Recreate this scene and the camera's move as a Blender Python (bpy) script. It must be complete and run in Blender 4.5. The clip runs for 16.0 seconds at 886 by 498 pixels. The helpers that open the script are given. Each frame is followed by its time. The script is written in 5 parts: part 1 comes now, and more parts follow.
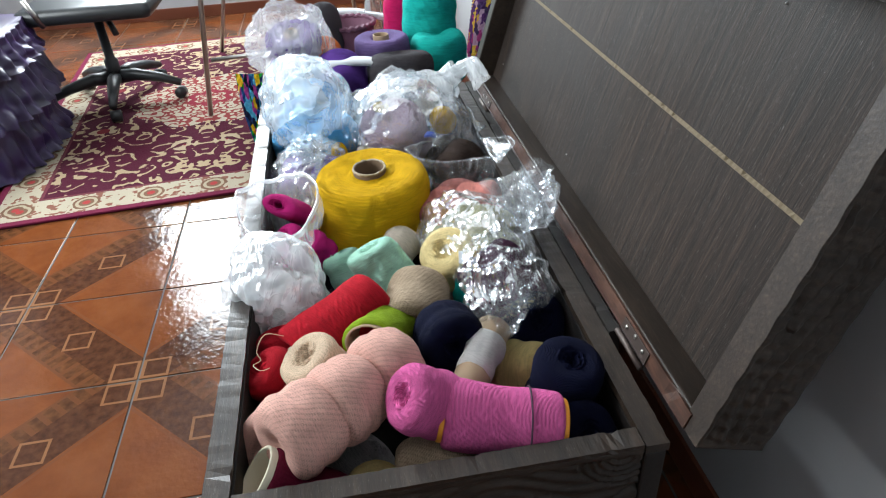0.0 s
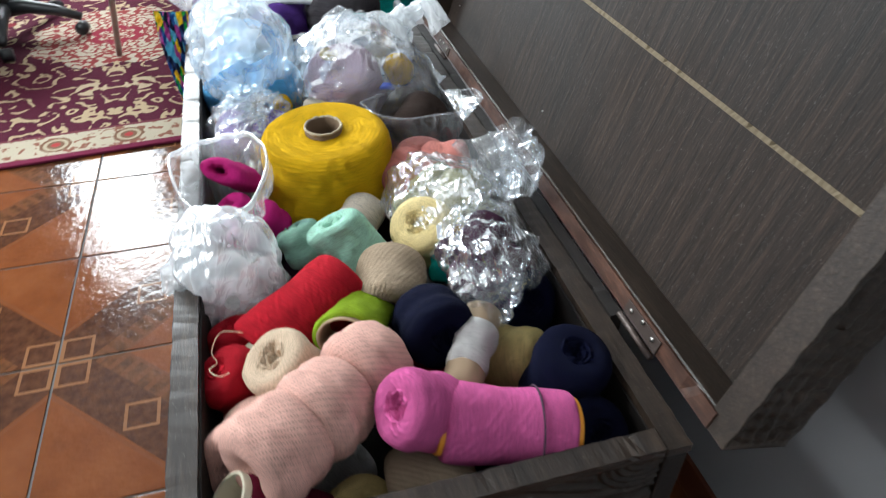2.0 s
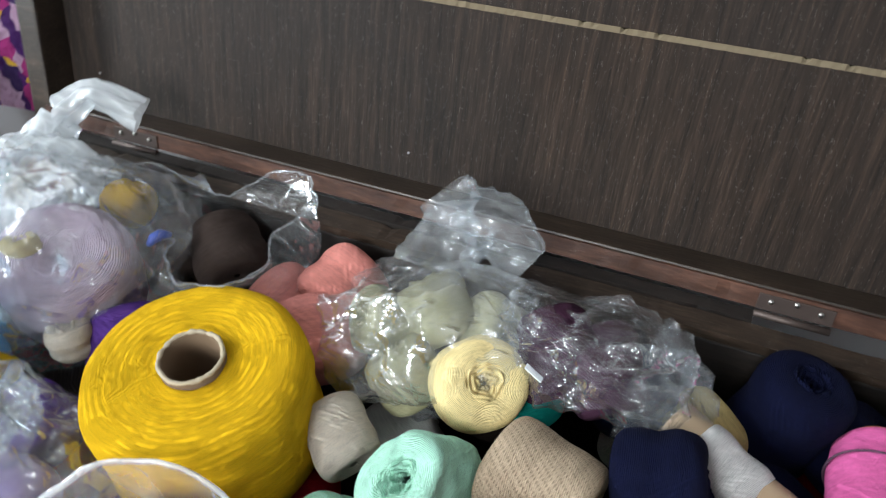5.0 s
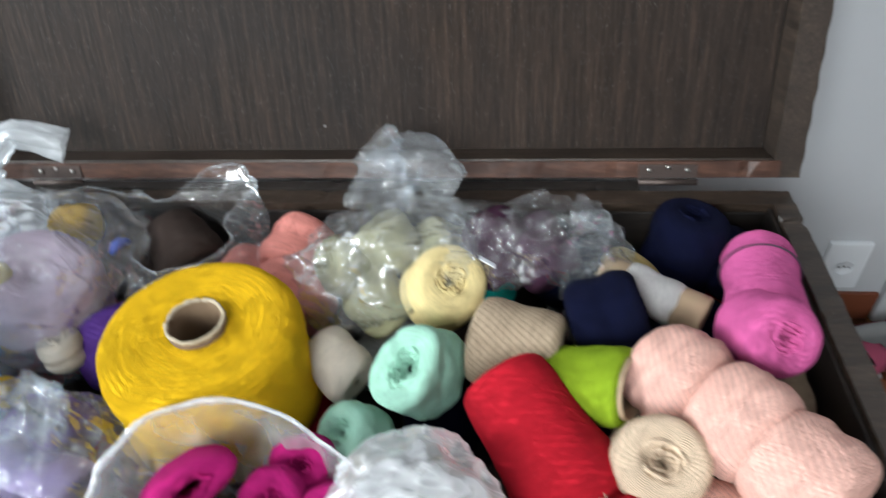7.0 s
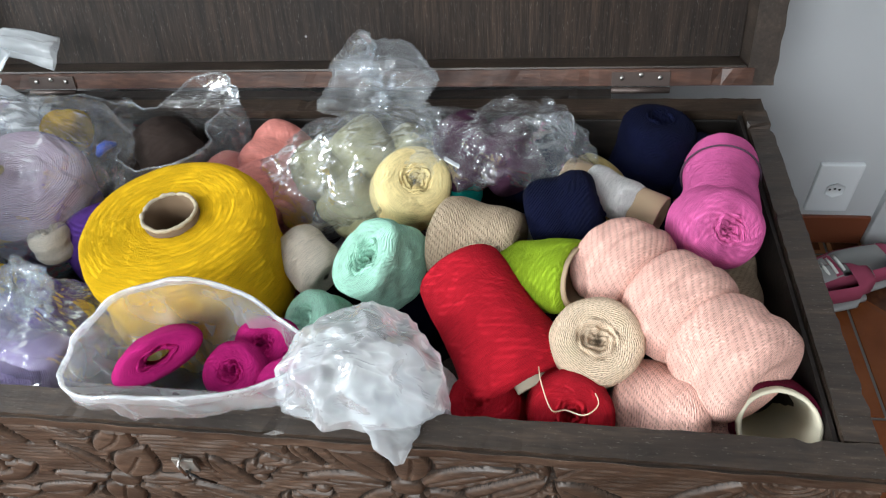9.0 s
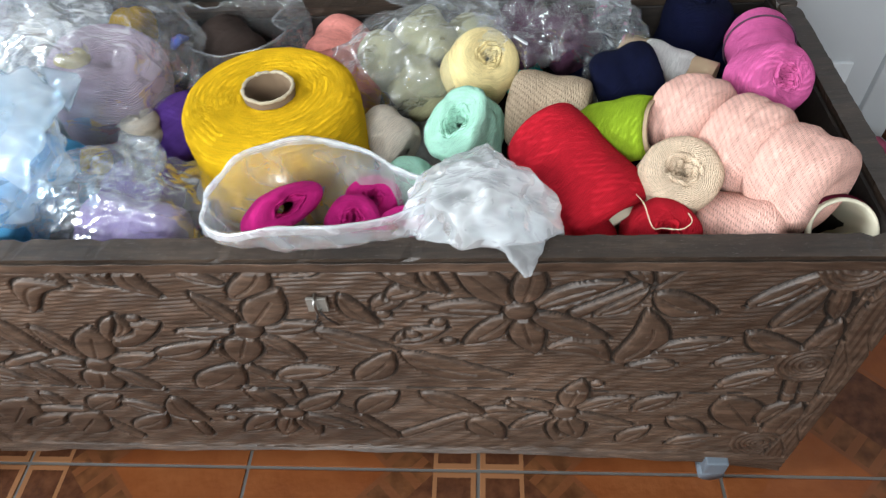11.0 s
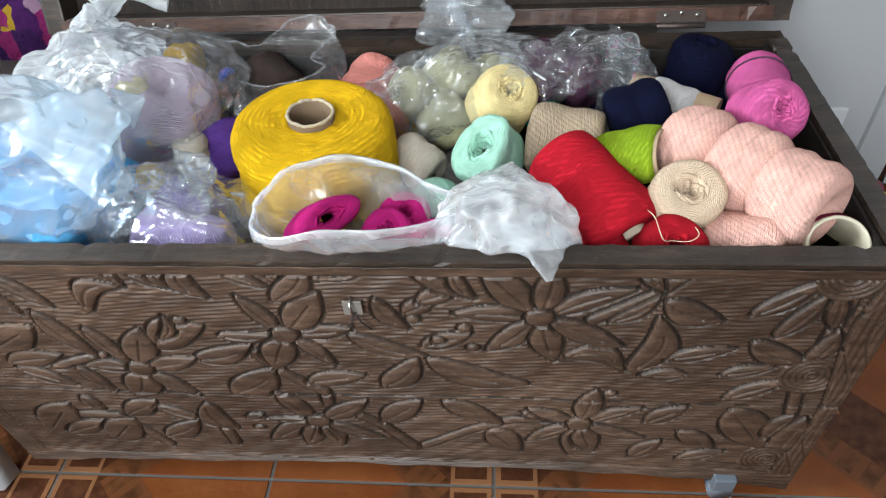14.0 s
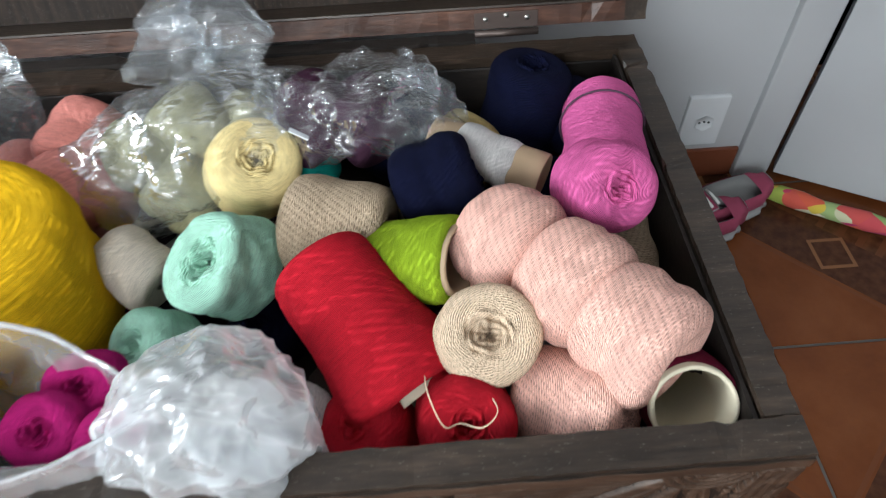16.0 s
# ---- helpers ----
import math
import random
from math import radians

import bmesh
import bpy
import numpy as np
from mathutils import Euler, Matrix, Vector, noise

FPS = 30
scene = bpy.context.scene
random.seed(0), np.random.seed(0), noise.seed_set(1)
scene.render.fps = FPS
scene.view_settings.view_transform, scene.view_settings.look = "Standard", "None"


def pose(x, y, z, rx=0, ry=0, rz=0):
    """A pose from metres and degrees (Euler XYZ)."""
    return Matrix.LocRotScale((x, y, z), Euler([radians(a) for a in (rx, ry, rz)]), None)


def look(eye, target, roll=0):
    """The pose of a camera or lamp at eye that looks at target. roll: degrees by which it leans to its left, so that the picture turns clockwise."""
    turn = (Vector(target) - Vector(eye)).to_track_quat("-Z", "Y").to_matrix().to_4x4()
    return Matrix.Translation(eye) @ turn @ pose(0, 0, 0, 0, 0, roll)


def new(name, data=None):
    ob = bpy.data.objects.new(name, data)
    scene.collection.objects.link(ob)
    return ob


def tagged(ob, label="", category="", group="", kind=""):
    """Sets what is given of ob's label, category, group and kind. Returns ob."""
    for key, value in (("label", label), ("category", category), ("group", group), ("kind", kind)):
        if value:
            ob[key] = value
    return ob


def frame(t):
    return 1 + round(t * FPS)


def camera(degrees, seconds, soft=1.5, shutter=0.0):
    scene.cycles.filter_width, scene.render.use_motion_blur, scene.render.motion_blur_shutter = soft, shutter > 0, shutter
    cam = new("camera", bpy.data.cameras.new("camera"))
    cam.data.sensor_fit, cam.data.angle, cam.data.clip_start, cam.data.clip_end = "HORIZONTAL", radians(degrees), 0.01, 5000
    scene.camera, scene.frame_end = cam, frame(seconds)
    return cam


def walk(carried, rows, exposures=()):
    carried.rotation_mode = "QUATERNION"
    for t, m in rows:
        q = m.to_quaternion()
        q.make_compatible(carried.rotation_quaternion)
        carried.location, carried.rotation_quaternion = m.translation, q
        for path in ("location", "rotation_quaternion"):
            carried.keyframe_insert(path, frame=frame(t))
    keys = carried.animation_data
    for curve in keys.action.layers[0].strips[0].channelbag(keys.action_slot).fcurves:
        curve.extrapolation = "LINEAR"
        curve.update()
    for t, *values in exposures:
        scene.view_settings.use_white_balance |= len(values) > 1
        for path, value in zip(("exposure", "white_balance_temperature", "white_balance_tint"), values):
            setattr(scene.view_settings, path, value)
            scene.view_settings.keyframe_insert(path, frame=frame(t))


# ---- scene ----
cam = camera(66.9, 16.0, soft=1.15, shutter=0.5)
PATH = [
    (0, (0.218, -0.487, 1.185), (0.448, 1.158, 0.071), -3.1),
    (0.5, (0.213, -0.491, 1.182), (0.454, 1.157, 0.075), -2.4),
    (1, (0.207, -0.488, 1.178), (0.47, 1.142, 0.048), -1.1),
    (1.5, (0.199, -0.45, 1.162), (0.452, 1.099, -0.078), -0.2),
    (2, (0.163, -0.342, 1.157), (0.592, 1.151, -0.102), 0.7),
    (2.5, (0.113, -0.259, 1.168), (0.594, 1.211, -0.099), -2.3),
    (3, (0.088, -0.134, 1.155), (0.548, 1.309, -0.152), -3.8),
    (3.5, (0.059, 0.003, 1.151), (0.681, 1.346, -0.194), -2.6),
    (4, (-0.026, 0.135, 1.15), (1.06, 1.133, -0.201), -1.8),
    (4.5, (-0.051, 0.24, 1.121), (1.192, 0.969, -0.265), 1.2),
    (4.7, (-0.034, 0.298, 1.119), (1.252, 0.942, -0.27), 1.2),
    (6.8, (-0.206, 0.397, 1.126), (1.272, 0.648, -0.198), -7.0),
    (7, (-0.225, 0.369, 1.124), (1.245, 0.589, -0.214), -5.1),
    (7.5, (-0.252, 0.317, 1.112), (1.084, 0.561, -0.356), -5.9),
    (8, (-0.274, 0.286, 1.103), (1.096, 0.596, -0.32), -7.8),
    (8.2, (-0.276, 0.281, 1.104), (1.087, 0.615, -0.322), -8.3),
    (10.3, (-0.342, 0.363, 1.065), (0.983, 0.512, -0.425), -4.7),
    (10.5, (-0.377, 0.392, 1.064), (0.944, 0.519, -0.432), -4.7),
    (11, (-0.448, 0.446, 1.073), (0.855, 0.592, -0.437), -5.2),
    (11.5, (-0.495, 0.469, 1.077), (0.86, 0.607, -0.388), -4.7),
    (12, (-0.518, 0.474, 1.077), (0.837, 0.619, -0.387), -4.3),
    (12.5, (-0.529, 0.478, 1.081), (0.856, 0.621, -0.355), -3.9),
    (13, (-0.536, 0.484, 1.085), (0.847, 0.658, -0.35), -3.9),
    (13.5, (-0.537, 0.476, 1.086), (0.858, 0.647, -0.337), -4.2),
    (14, (-0.532, 0.469, 1.088), (0.886, 0.627, -0.314), -4.2),
    (14.5, (-0.475, 0.436, 1.075), (0.929, 0.559, -0.344), -4.4),
    (15, (-0.357, 0.353, 1.057), (1.021, 0.434, -0.391), -4.7),
    (15.5, (-0.269, 0.287, 1.047), (1.068, 0.326, -0.439), -3.6),
    (16, (-0.176, 0.278, 1.029), (1.08, 0.233, -0.526), -2.5),
]
walk(cam, [(t, look(eye, target, roll)) for t, eye, target, roll in PATH],
     exposures=[(0, 0.16), (3.5, 0.14), (5.5, 0.14), (7.5, 0.16), (10.3, 0.14), (14, 0.14), (16, 0.06)])

# ---------------------------------------------------------------- light
world = bpy.data.worlds.new("sky")
scene.world = world
world.use_nodes = True
wn = world.node_tree
sky = wn.nodes.new("ShaderNodeTexSky")
sky.sky_type, sky.sun_disc = "NISHITA", False
sky.sun_elevation, sky.sun_rotation = radians(48), radians(20)
wn.nodes["Background"].inputs[1].default_value = 0.12
wn.links.new(sky.outputs[0], wn.nodes["Background"].inputs[0])


def area(name, where, target, sx, sy, watts, colour):
    d = bpy.data.lights.new(name, "AREA")
    d.shape, d.size, d.size_y, d.energy, d.color = "RECTANGLE", sx, sy, watts, colour
    ob = new(name, d)
    ob.matrix_world = look(where, target)
    return ob


area("window_light", (-0.80, 4.44, 1.90), (-0.2, 1.0, 0.5), 1.05, 1.15, 200, (0.86, 0.95, 1.0))
area("window_light", (-2.24, 1.15, 1.95), (0.2, 0.6, 0.5), 1.3, 1.15, 100, (0.90, 0.97, 1.0))

# ---------------------------------------------------------------- material tools


def mat(name, colour=(0.5, 0.5, 0.5), rough=0.6, metal=0.0, spec=0.5):
    m = bpy.data.materials.new(name)
    m.use_nodes = True
    b = m.node_tree.nodes["Principled BSDF"]
    b.inputs["Base Color"].default_value = (*colour, 1)
    b.inputs["Roughness"].default_value = rough
    b.inputs["Metallic"].default_value = metal
    b.inputs["Specular IOR Level"].default_value = spec
    return m, m.node_tree, b


def node(nt, kind, **sets):
    n = nt.nodes.new(kind)
    for k, v in sets.items():
        n.inputs[k.replace("_", " ")].default_value = v
    return n


def coords(nt, which="Object", scale=(1, 1, 1), turn=(0, 0, 0)):
    tc = nt.nodes.new("ShaderNodeTexCoord")
    mp = nt.nodes.new("ShaderNodeMapping")
    mp.inputs["Scale"].default_value = scale
    mp.inputs["Rotation"].default_value = turn
    nt.links.new(tc.outputs[which], mp.inputs[0])
    return mp.outputs[0]


def ramp(nt, fac, stops):
    r = nt.nodes.new("ShaderNodeValToRGB")
    while len(r.color_ramp.elements) < len(stops):
        r.color_ramp.elements.new(0.5)
    for e, (p, c) in zip(r.color_ramp.elements, stops):
        e.position, e.color = p, (*c, 1)
    nt.links.new(fac, r.inputs[0])
    return r.outputs[0]


def noise_tex(nt, vec, scale, detail=4.0, rough=0.55):
    n = node(nt, "ShaderNodeTexNoise", Scale=scale, Detail=detail, Roughness=rough)
    nt.links.new(vec, n.inputs["Vector"])
    return n.outputs["Fac"]


def bump(nt, b, height, strength, dist, base=None):
    n = node(nt, "ShaderNodeBump", Strength=strength, Distance=dist)
    nt.links.new(height, n.inputs["Height"])
    if base:
        nt.links.new(base, n.inputs["Normal"])
    if b:
        nt.links.new(n.outputs[0], b.inputs["Normal"])
    return n.outputs[0]


def math_node(nt, op, a, b=None):
    n = nt.nodes.new("ShaderNodeMath")
    n.operation = op
    for i, v in enumerate((a, b)):
        if v is None:
            continue
        if isinstance(v, (int, float)):
            n.inputs[i].default_value = v
        else:
            nt.links.new(v, n.inputs[i])
    return n.outputs[0]


def mixc(nt, fac, a, b, mode="MIX"):
    n = nt.nodes.new("ShaderNodeMix")
    n.data_type, n.blend_type = "RGBA", mode
    for sock, v in ((n.inputs[0], fac), (n.inputs[6], a), (n.inputs[7], b)):
        if isinstance(v, tuple):
            sock.default_value = (*v, 1)
        elif isinstance(v, (int, float)):
            sock.default_value = v
        else:
            nt.links.new(v, sock)
    return n.outputs[2]


def tone(c, k):
    return tuple(min(1.0, v * k) for v in c)


def yarn_mat(name, colour, threads=60, slant=0.35, mesh_pits=0.0, sheen=0.25):
    """Wound thread: fine uneven turns crossing at a slant, slow change of colour, fuzz."""
    m, nt, b = mat(name, colour, 0.9, 0, 0.10)
    uv = nt.nodes.new("ShaderNodeUVMap")
    sep = nt.nodes.new("ShaderNodeSeparateXYZ")
    nt.links.new(uv.outputs[0], sep.inputs[0])
    u, v = sep.outputs[0], sep.outputs[1]
    M = lambda op, a, c=None: math_node(nt, op, a, c)
    wob = noise_tex(nt, coords(nt, "Object"), 26, 3, 0.6)
    slow = noise_tex(nt, coords(nt, "Object"), 9, 2)

    def turns(s, n, wobble=1.3):
        a = M("ADD", M("MULTIPLY", v, n), M("MULTIPLY", u, s))
        a = M("ADD", a, M("ADD", M("MULTIPLY", wob, wobble), M("MULTIPLY", slow, wobble * 0.6)))
        return M("SINE", M("MULTIPLY", a, 6.2832))

    n = threads * 2.3
    s = round(n * slant * 0.5)
    t1, t2 = turns(s, n), turns(-s - 3, n * 0.87)
    mask = ramp(nt, noise_tex(nt, coords(nt, "Object"), 34, 2), [(0.42, (0, 0, 0)), (0.58, (1, 1, 1))])
    h = M("MULTIPLY", mixc(nt, mask, t1, t2), 0.42)
    # streaks: single strands lighter or darker than their neighbours
    ang = M("MULTIPLY", u, 6.2832)
    ring = nt.nodes.new("ShaderNodeCombineXYZ")
    nt.links.new(M("MULTIPLY", M("COSINE", ang), 2.2), ring.inputs[0])
    nt.links.new(M("MULTIPLY", M("SINE", ang), 2.2), ring.inputs[1])
    nt.links.new(M("ADD", M("MULTIPLY", v, n * 0.55), M("MULTIPLY", slow, 1.5)), ring.inputs[2])
    streak = noise_tex(nt, ring.outputs[0], 1.0, 3, 0.65)
    fuzz = noise_tex(nt, coords(nt, "Object"), 520, 3, 0.7)
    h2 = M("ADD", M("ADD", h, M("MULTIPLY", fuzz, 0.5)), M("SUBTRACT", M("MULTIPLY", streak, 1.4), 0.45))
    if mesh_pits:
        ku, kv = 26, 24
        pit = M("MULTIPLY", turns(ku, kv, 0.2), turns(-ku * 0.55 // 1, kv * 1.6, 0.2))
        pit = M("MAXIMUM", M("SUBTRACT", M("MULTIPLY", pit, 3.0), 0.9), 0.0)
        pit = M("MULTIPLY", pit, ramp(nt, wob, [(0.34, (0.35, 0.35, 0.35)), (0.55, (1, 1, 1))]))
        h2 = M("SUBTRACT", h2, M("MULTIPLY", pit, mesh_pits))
    patch = noise_tex(nt, coords(nt, "Object"), 22, 3)
    c = ramp(nt, patch, [(0.3, tone(colour, 0.88)), (0.7, tone(colour, 1.08))])
    # height also sets colour: strand tone, plus shade painted into thread gaps and pits
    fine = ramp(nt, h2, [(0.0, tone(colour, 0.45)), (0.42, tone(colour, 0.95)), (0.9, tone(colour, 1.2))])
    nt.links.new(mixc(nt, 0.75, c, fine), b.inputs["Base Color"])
    bump(nt, b, h2, 0.9, 0.0017)
    b.inputs["Sheen Weight"].default_value = sheen
    b.inputs["Sheen Tint"].default_value = (*colour, 1)
    return m


def film_mat(name, milk, tint=(0.93, 0.95, 0.97), crinkle=0.7, scale=26.0, gloss=0.10, dull=0.12):
    """Thin plastic film: clear to milky, with sharp glossy creases at three sizes."""
    m = bpy.data.materials.new(name)
    m.use_nodes = True
    nt = m.node_tree
    nt.nodes.remove(nt.nodes["Principled BSDF"])
    out = nt.nodes["Material Output"]
    M = lambda op, a, c=None: math_node(nt, op, a, c)
    vec = coords(nt, "Object", (1.7, 0.55, 0.9), (0.5, 0.35, 0.6))
    warp = node(nt, "ShaderNodeTexNoise", Scale=scale * 0.35, Detail=2.0)
    nt.links.new(vec, warp.inputs["Vector"])
    mv = nt.nodes.new("ShaderNodeMix")
    mv.data_type = "VECTOR"
    mv.inputs[0].default_value = 0.10
    nt.links.new(vec, mv.inputs[4])
    nt.links.new(warp.outputs["Color"], mv.inputs[5])

    def ridge(k, sharp):
        n = noise_tex(nt, mv.outputs[1], scale * k, 1.0, 0.5)
        return M("POWER", M("SUBTRACT", 1.0, M("MINIMUM", M("MULTIPLY", M("ABSOLUTE", M("SUBTRACT", n, 0.5)), 5.0), 1.0)), sharp)

    r1, r2, r3 = ridge(0.6, 2.0), ridge(1.5, 2.5), ridge(3.6, 2.0)
    crease = M("MINIMUM", M("ADD", M("MULTIPLY", r1, 0.55), M("MULTIPLY", r2, 0.35)), 1.0)
    h = M("ADD", M("ADD", r1, M("MULTIPLY", r2, 0.45)), M("MULTIPLY", r3, 0.10))
    nrm = bump(nt, None, h, crinkle * 0.7, 0.005)
    soft_n = bump(nt, None, h, crinkle * 0.4, 0.004)
    clear = node(nt, "ShaderNodeBsdfTransparent", Color=(*tint, 1))
    dif = node(nt, "ShaderNodeBsdfDiffuse", Color=(0.88, 0.90, 0.92, 1))
    tra = node(nt, "ShaderNodeBsdfTranslucent", Color=(0.88, 0.90, 0.92, 1))
    glo = node(nt, "ShaderNodeBsdfGlossy", Color=(1, 1, 1, 1), Roughness=dull)
    for sh, n in ((dif, soft_n), (tra, soft_n), (glo, nrm)):
        nt.links.new(n, sh.inputs["Normal"])
    a = nt.nodes.new("ShaderNodeMixShader")
    a.inputs[0].default_value = 0.55
    nt.links.new(dif.outputs[0], a.inputs[1]), nt.links.new(tra.outputs[0], a.inputs[2])
    patch = noise_tex(nt, vec, scale * 0.5, 3)
    # creases get more white diffuse: highlight streaks painted along the folds
    fac = M("MINIMUM", M("MULTIPLY", M("ADD", M("MULTIPLY", crease, 0.75), M("ADD", patch, 0.15)), milk * 1.25), 0.95)
    bsh = nt.nodes.new("ShaderNodeMixShader")
    nt.links.new(fac, bsh.inputs[0])
    nt.links.new(clear.outputs[0], bsh.inputs[1]), nt.links.new(a.outputs[0], bsh.inputs[2])
    fr = node(nt, "ShaderNodeFresnel", IOR=1.45)
    nt.links.new(nrm, fr.inputs["Normal"])
    gf = M("ADD", M("MULTIPLY", fr.outputs[0], 0.25 + gloss), M("MULTIPLY", M("MULTIPLY", crease, crease), gloss))
    c = nt.nodes.new("ShaderNodeMixShader")
    nt.links.new(gf, c.inputs[0])
    nt.links.new(bsh.outputs[0], c.inputs[1]), nt.links.new(glo.outputs[0], c.inputs[2])
    nt.links.new(c.outputs[0], out.inputs[0])
    return m


def wood_mat(name, dark, light, grain=(1, 1, 1), rough=0.55, spec=0.4, scratch=0.0):
    m, nt, b = mat(name, dark, rough, 0, spec)
    vec = coords(nt, "Object", grain)
    n1 = noise_tex(nt, vec, 6, 6, 0.65)
    n2 = noise_tex(nt, vec, 28, 4, 0.6)
    big = noise_tex(nt, coords(nt, "Object"), 3.2, 4)
    k = math_node(nt, "ADD", math_node(nt, "MULTIPLY", n1, 0.5), math_node(nt, "MULTIPLY", n2, 0.5))
    c = ramp(nt, k, [(0.36, dark), (0.52, tuple((a + 2 * d) / 3 for a, d in zip(light, dark))), (0.68, light)])
    c = mixc(nt, 0.75, c, ramp(nt, big, [(0.3, (0.42, 0.38, 0.37)), (0.5, (0.80, 0.76, 0.74)), (0.7, (1.1, 1.02, 0.95))]), "MULTIPLY")
    if scratch:
        sc = noise_tex(nt, coords(nt, "Object", tuple(g * 3 for g in grain)), 34, 2, 0.8)
        c = mixc(nt, math_node(nt, "MULTIPLY", ramp(nt, sc, [(0.66, (0, 0, 0)), (0.72, (1, 1, 1))]), scratch), c, (0.33, 0.31, 0.29))
    nt.links.new(c, b.inputs["Base Color"])
    nt.links.new(math_node(nt, "ADD", math_node(nt, "MULTIPLY", big, 0.35), rough - 0.18), b.inputs["Roughness"])
    bump(nt, b, k, 0.5, 0.002)
    return m


def paint_mat(name, colour, rough=0.55):
    m, nt, b = mat(name, colour, rough)
    big = noise_tex(nt, coords(nt, "Object"), 1.7, 4)
    nt.links.new(ramp(nt, big, [(0.3, tone(colour, 0.92)), (0.7, tone(colour, 1.03))]), b.inputs["Base Color"])
    bump(nt, b, noise_tex(nt, coords(nt, "Object"), 140, 3), 0.15, 0.001)
    return m


# ---------------------------------------------------------------- mesh tools


def part(name, bm, material, parent=None, label="", smooth=True):
    me = bpy.data.meshes.new(name)
    bm.to_mesh(me)
    bm.free()
    me.materials.append(material)
    if smooth:
        me.polygons.foreach_set("use_smooth", [True] * len(me.polygons))
    ob = new(name, me)
    if parent:
        ob.parent = parent
    if label:
        ob["label"] = label
    return ob


def empty(name, m, label, category, group="", kind=""):
    ob = new(name)
    ob.empty_display_size = 0.05
    ob.matrix_world = m
    return tagged(ob, label, category, group, kind)


def box(bm, x0, x1, y0, y1, z0, z1, bevel=0.0):
    r = bmesh.ops.create_cube(bm, size=1)
    bmesh.ops.scale(bm, vec=(x1 - x0, y1 - y0, z1 - z0), verts=r["verts"])
    bmesh.ops.translate(bm, vec=((x0 + x1) / 2, (y0 + y1) / 2, (z0 + z1) / 2), verts=r["verts"])
    if bevel:
        es = list({e for v in r["verts"] for e in v.link_edges})
        bmesh.ops.bevel(bm, geom=es, offset=bevel, segments=2, affect="EDGES", profile=0.6)
    return bm


def boxbm(*a, **k):
    return box(bmesh.new(), *a, **k)


def tube(bm, pts, r, sides=10, cap=True):
    """A round bar along points; r a number or one for each point."""
    pts = [Vector(p) for p in pts]
    rs = [r] * len(pts) if isinstance(r, (int, float)) else r
    rings, up = [], None
    for i, p in enumerate(pts):
        d = (pts[min(i + 1, len(pts) - 1)] - pts[max(i - 1, 0)]).normalized()
        if up is None:
            up = d.orthogonal().normalized()
        up = (up - d * up.dot(d)).normalized()
        side = d.cross(up)
        rings.append([bm.verts.new(p + (up * math.cos(a) + side * math.sin(a)) * rs[i]) for a in (2 * math.pi * k / sides for k in range(sides))])
    for a, b in zip(rings, rings[1:]):
        for k in range(sides):
            bm.faces.new((a[k], a[(k + 1) % sides], b[(k + 1) % sides], b[k]))
    if cap:
        bm.faces.new(rings[0][::-1]), bm.faces.new(rings[-1])
    return bm


def lathe(prof, sides=64, warp=None, uvs=True):
    """Turns a profile of (radius, height) round z; warp moves each point; uv: round, along."""
    bm = bmesh.new()
    uv = bm.loops.layers.uv.new("UVMap")
    rows = []
    n = len(prof)
    for i, (r, h) in enumerate(prof):
        row = []
        for k in range(sides):
            a = 2 * math.pi * k / sides
            p = Vector((r * math.cos(a), r * math.sin(a), h))
            row.append(bm.verts.new(warp(p, a, i / (n - 1)) if warp else p))
        rows.append(row)
    length = [0.0]
    for (r0, h0), (r1, h1) in zip(prof, prof[1:]):
        length.append(length[-1] + math.hypot(r1 - r0, h1 - h0))
    for i in range(n - 1):
        for k in range(sides):
            j = (k + 1) % sides
            f = bm.faces.new((rows[i][k], rows[i][j], rows[i + 1][j], rows[i + 1][k]))
            for l, (a, b) in zip(f.loops, ((k, i), (k + 1, i), (k + 1, i + 1), (k, i + 1))):
                l[uv].uv = (a / sides, length[b] / length[-1])
    return bm


def axis_pose(base, tip):
    base, tip = Vector(base), Vector(tip)
    return Matrix.Translation(base) @ (tip - base).to_track_quat("Z", "Y").to_matrix().to_4x4()


def wind_profile(r0, r1, h, hole, edge, dip=0.012):
    """Outline of a wound package from its lower hole to its upper hole."""
    p = [(hole, dip * 0.4)]
    for k in range(5):
        p.append((hole + (r0 - edge - hole) * (k + 1) / 5, 0.0 + dip * 0.4 * (1 - (k + 1) / 5)))
    for k in range(1, 7):
        a = math.pi / 2 * k / 6
        p.append((r0 - edge + edge * math.sin(a), edge * (1 - math.cos(a))))
    for k in range(1, 14):
        t = k / 14
        p.append((r0 + (r1 - r0) * t + 0.0012 * math.sin(t * 9), edge + (h - 2 * edge) * t))
    for k in range(0, 7):
        a = math.pi / 2 * k / 6
        p.append((r1 - edge + edge * math.cos(a), h - edge + edge * math.sin(a)))
    for k in range(1, 23):
        t = k / 22
        p.append((r1 - edge + (hole - r1 + edge) * t, h - dip * t ** 2.6))
    p.append((hole, h - dip - 0.02) if hole > 0.01 else (0.0004, h - dip - 0.002))
    return p


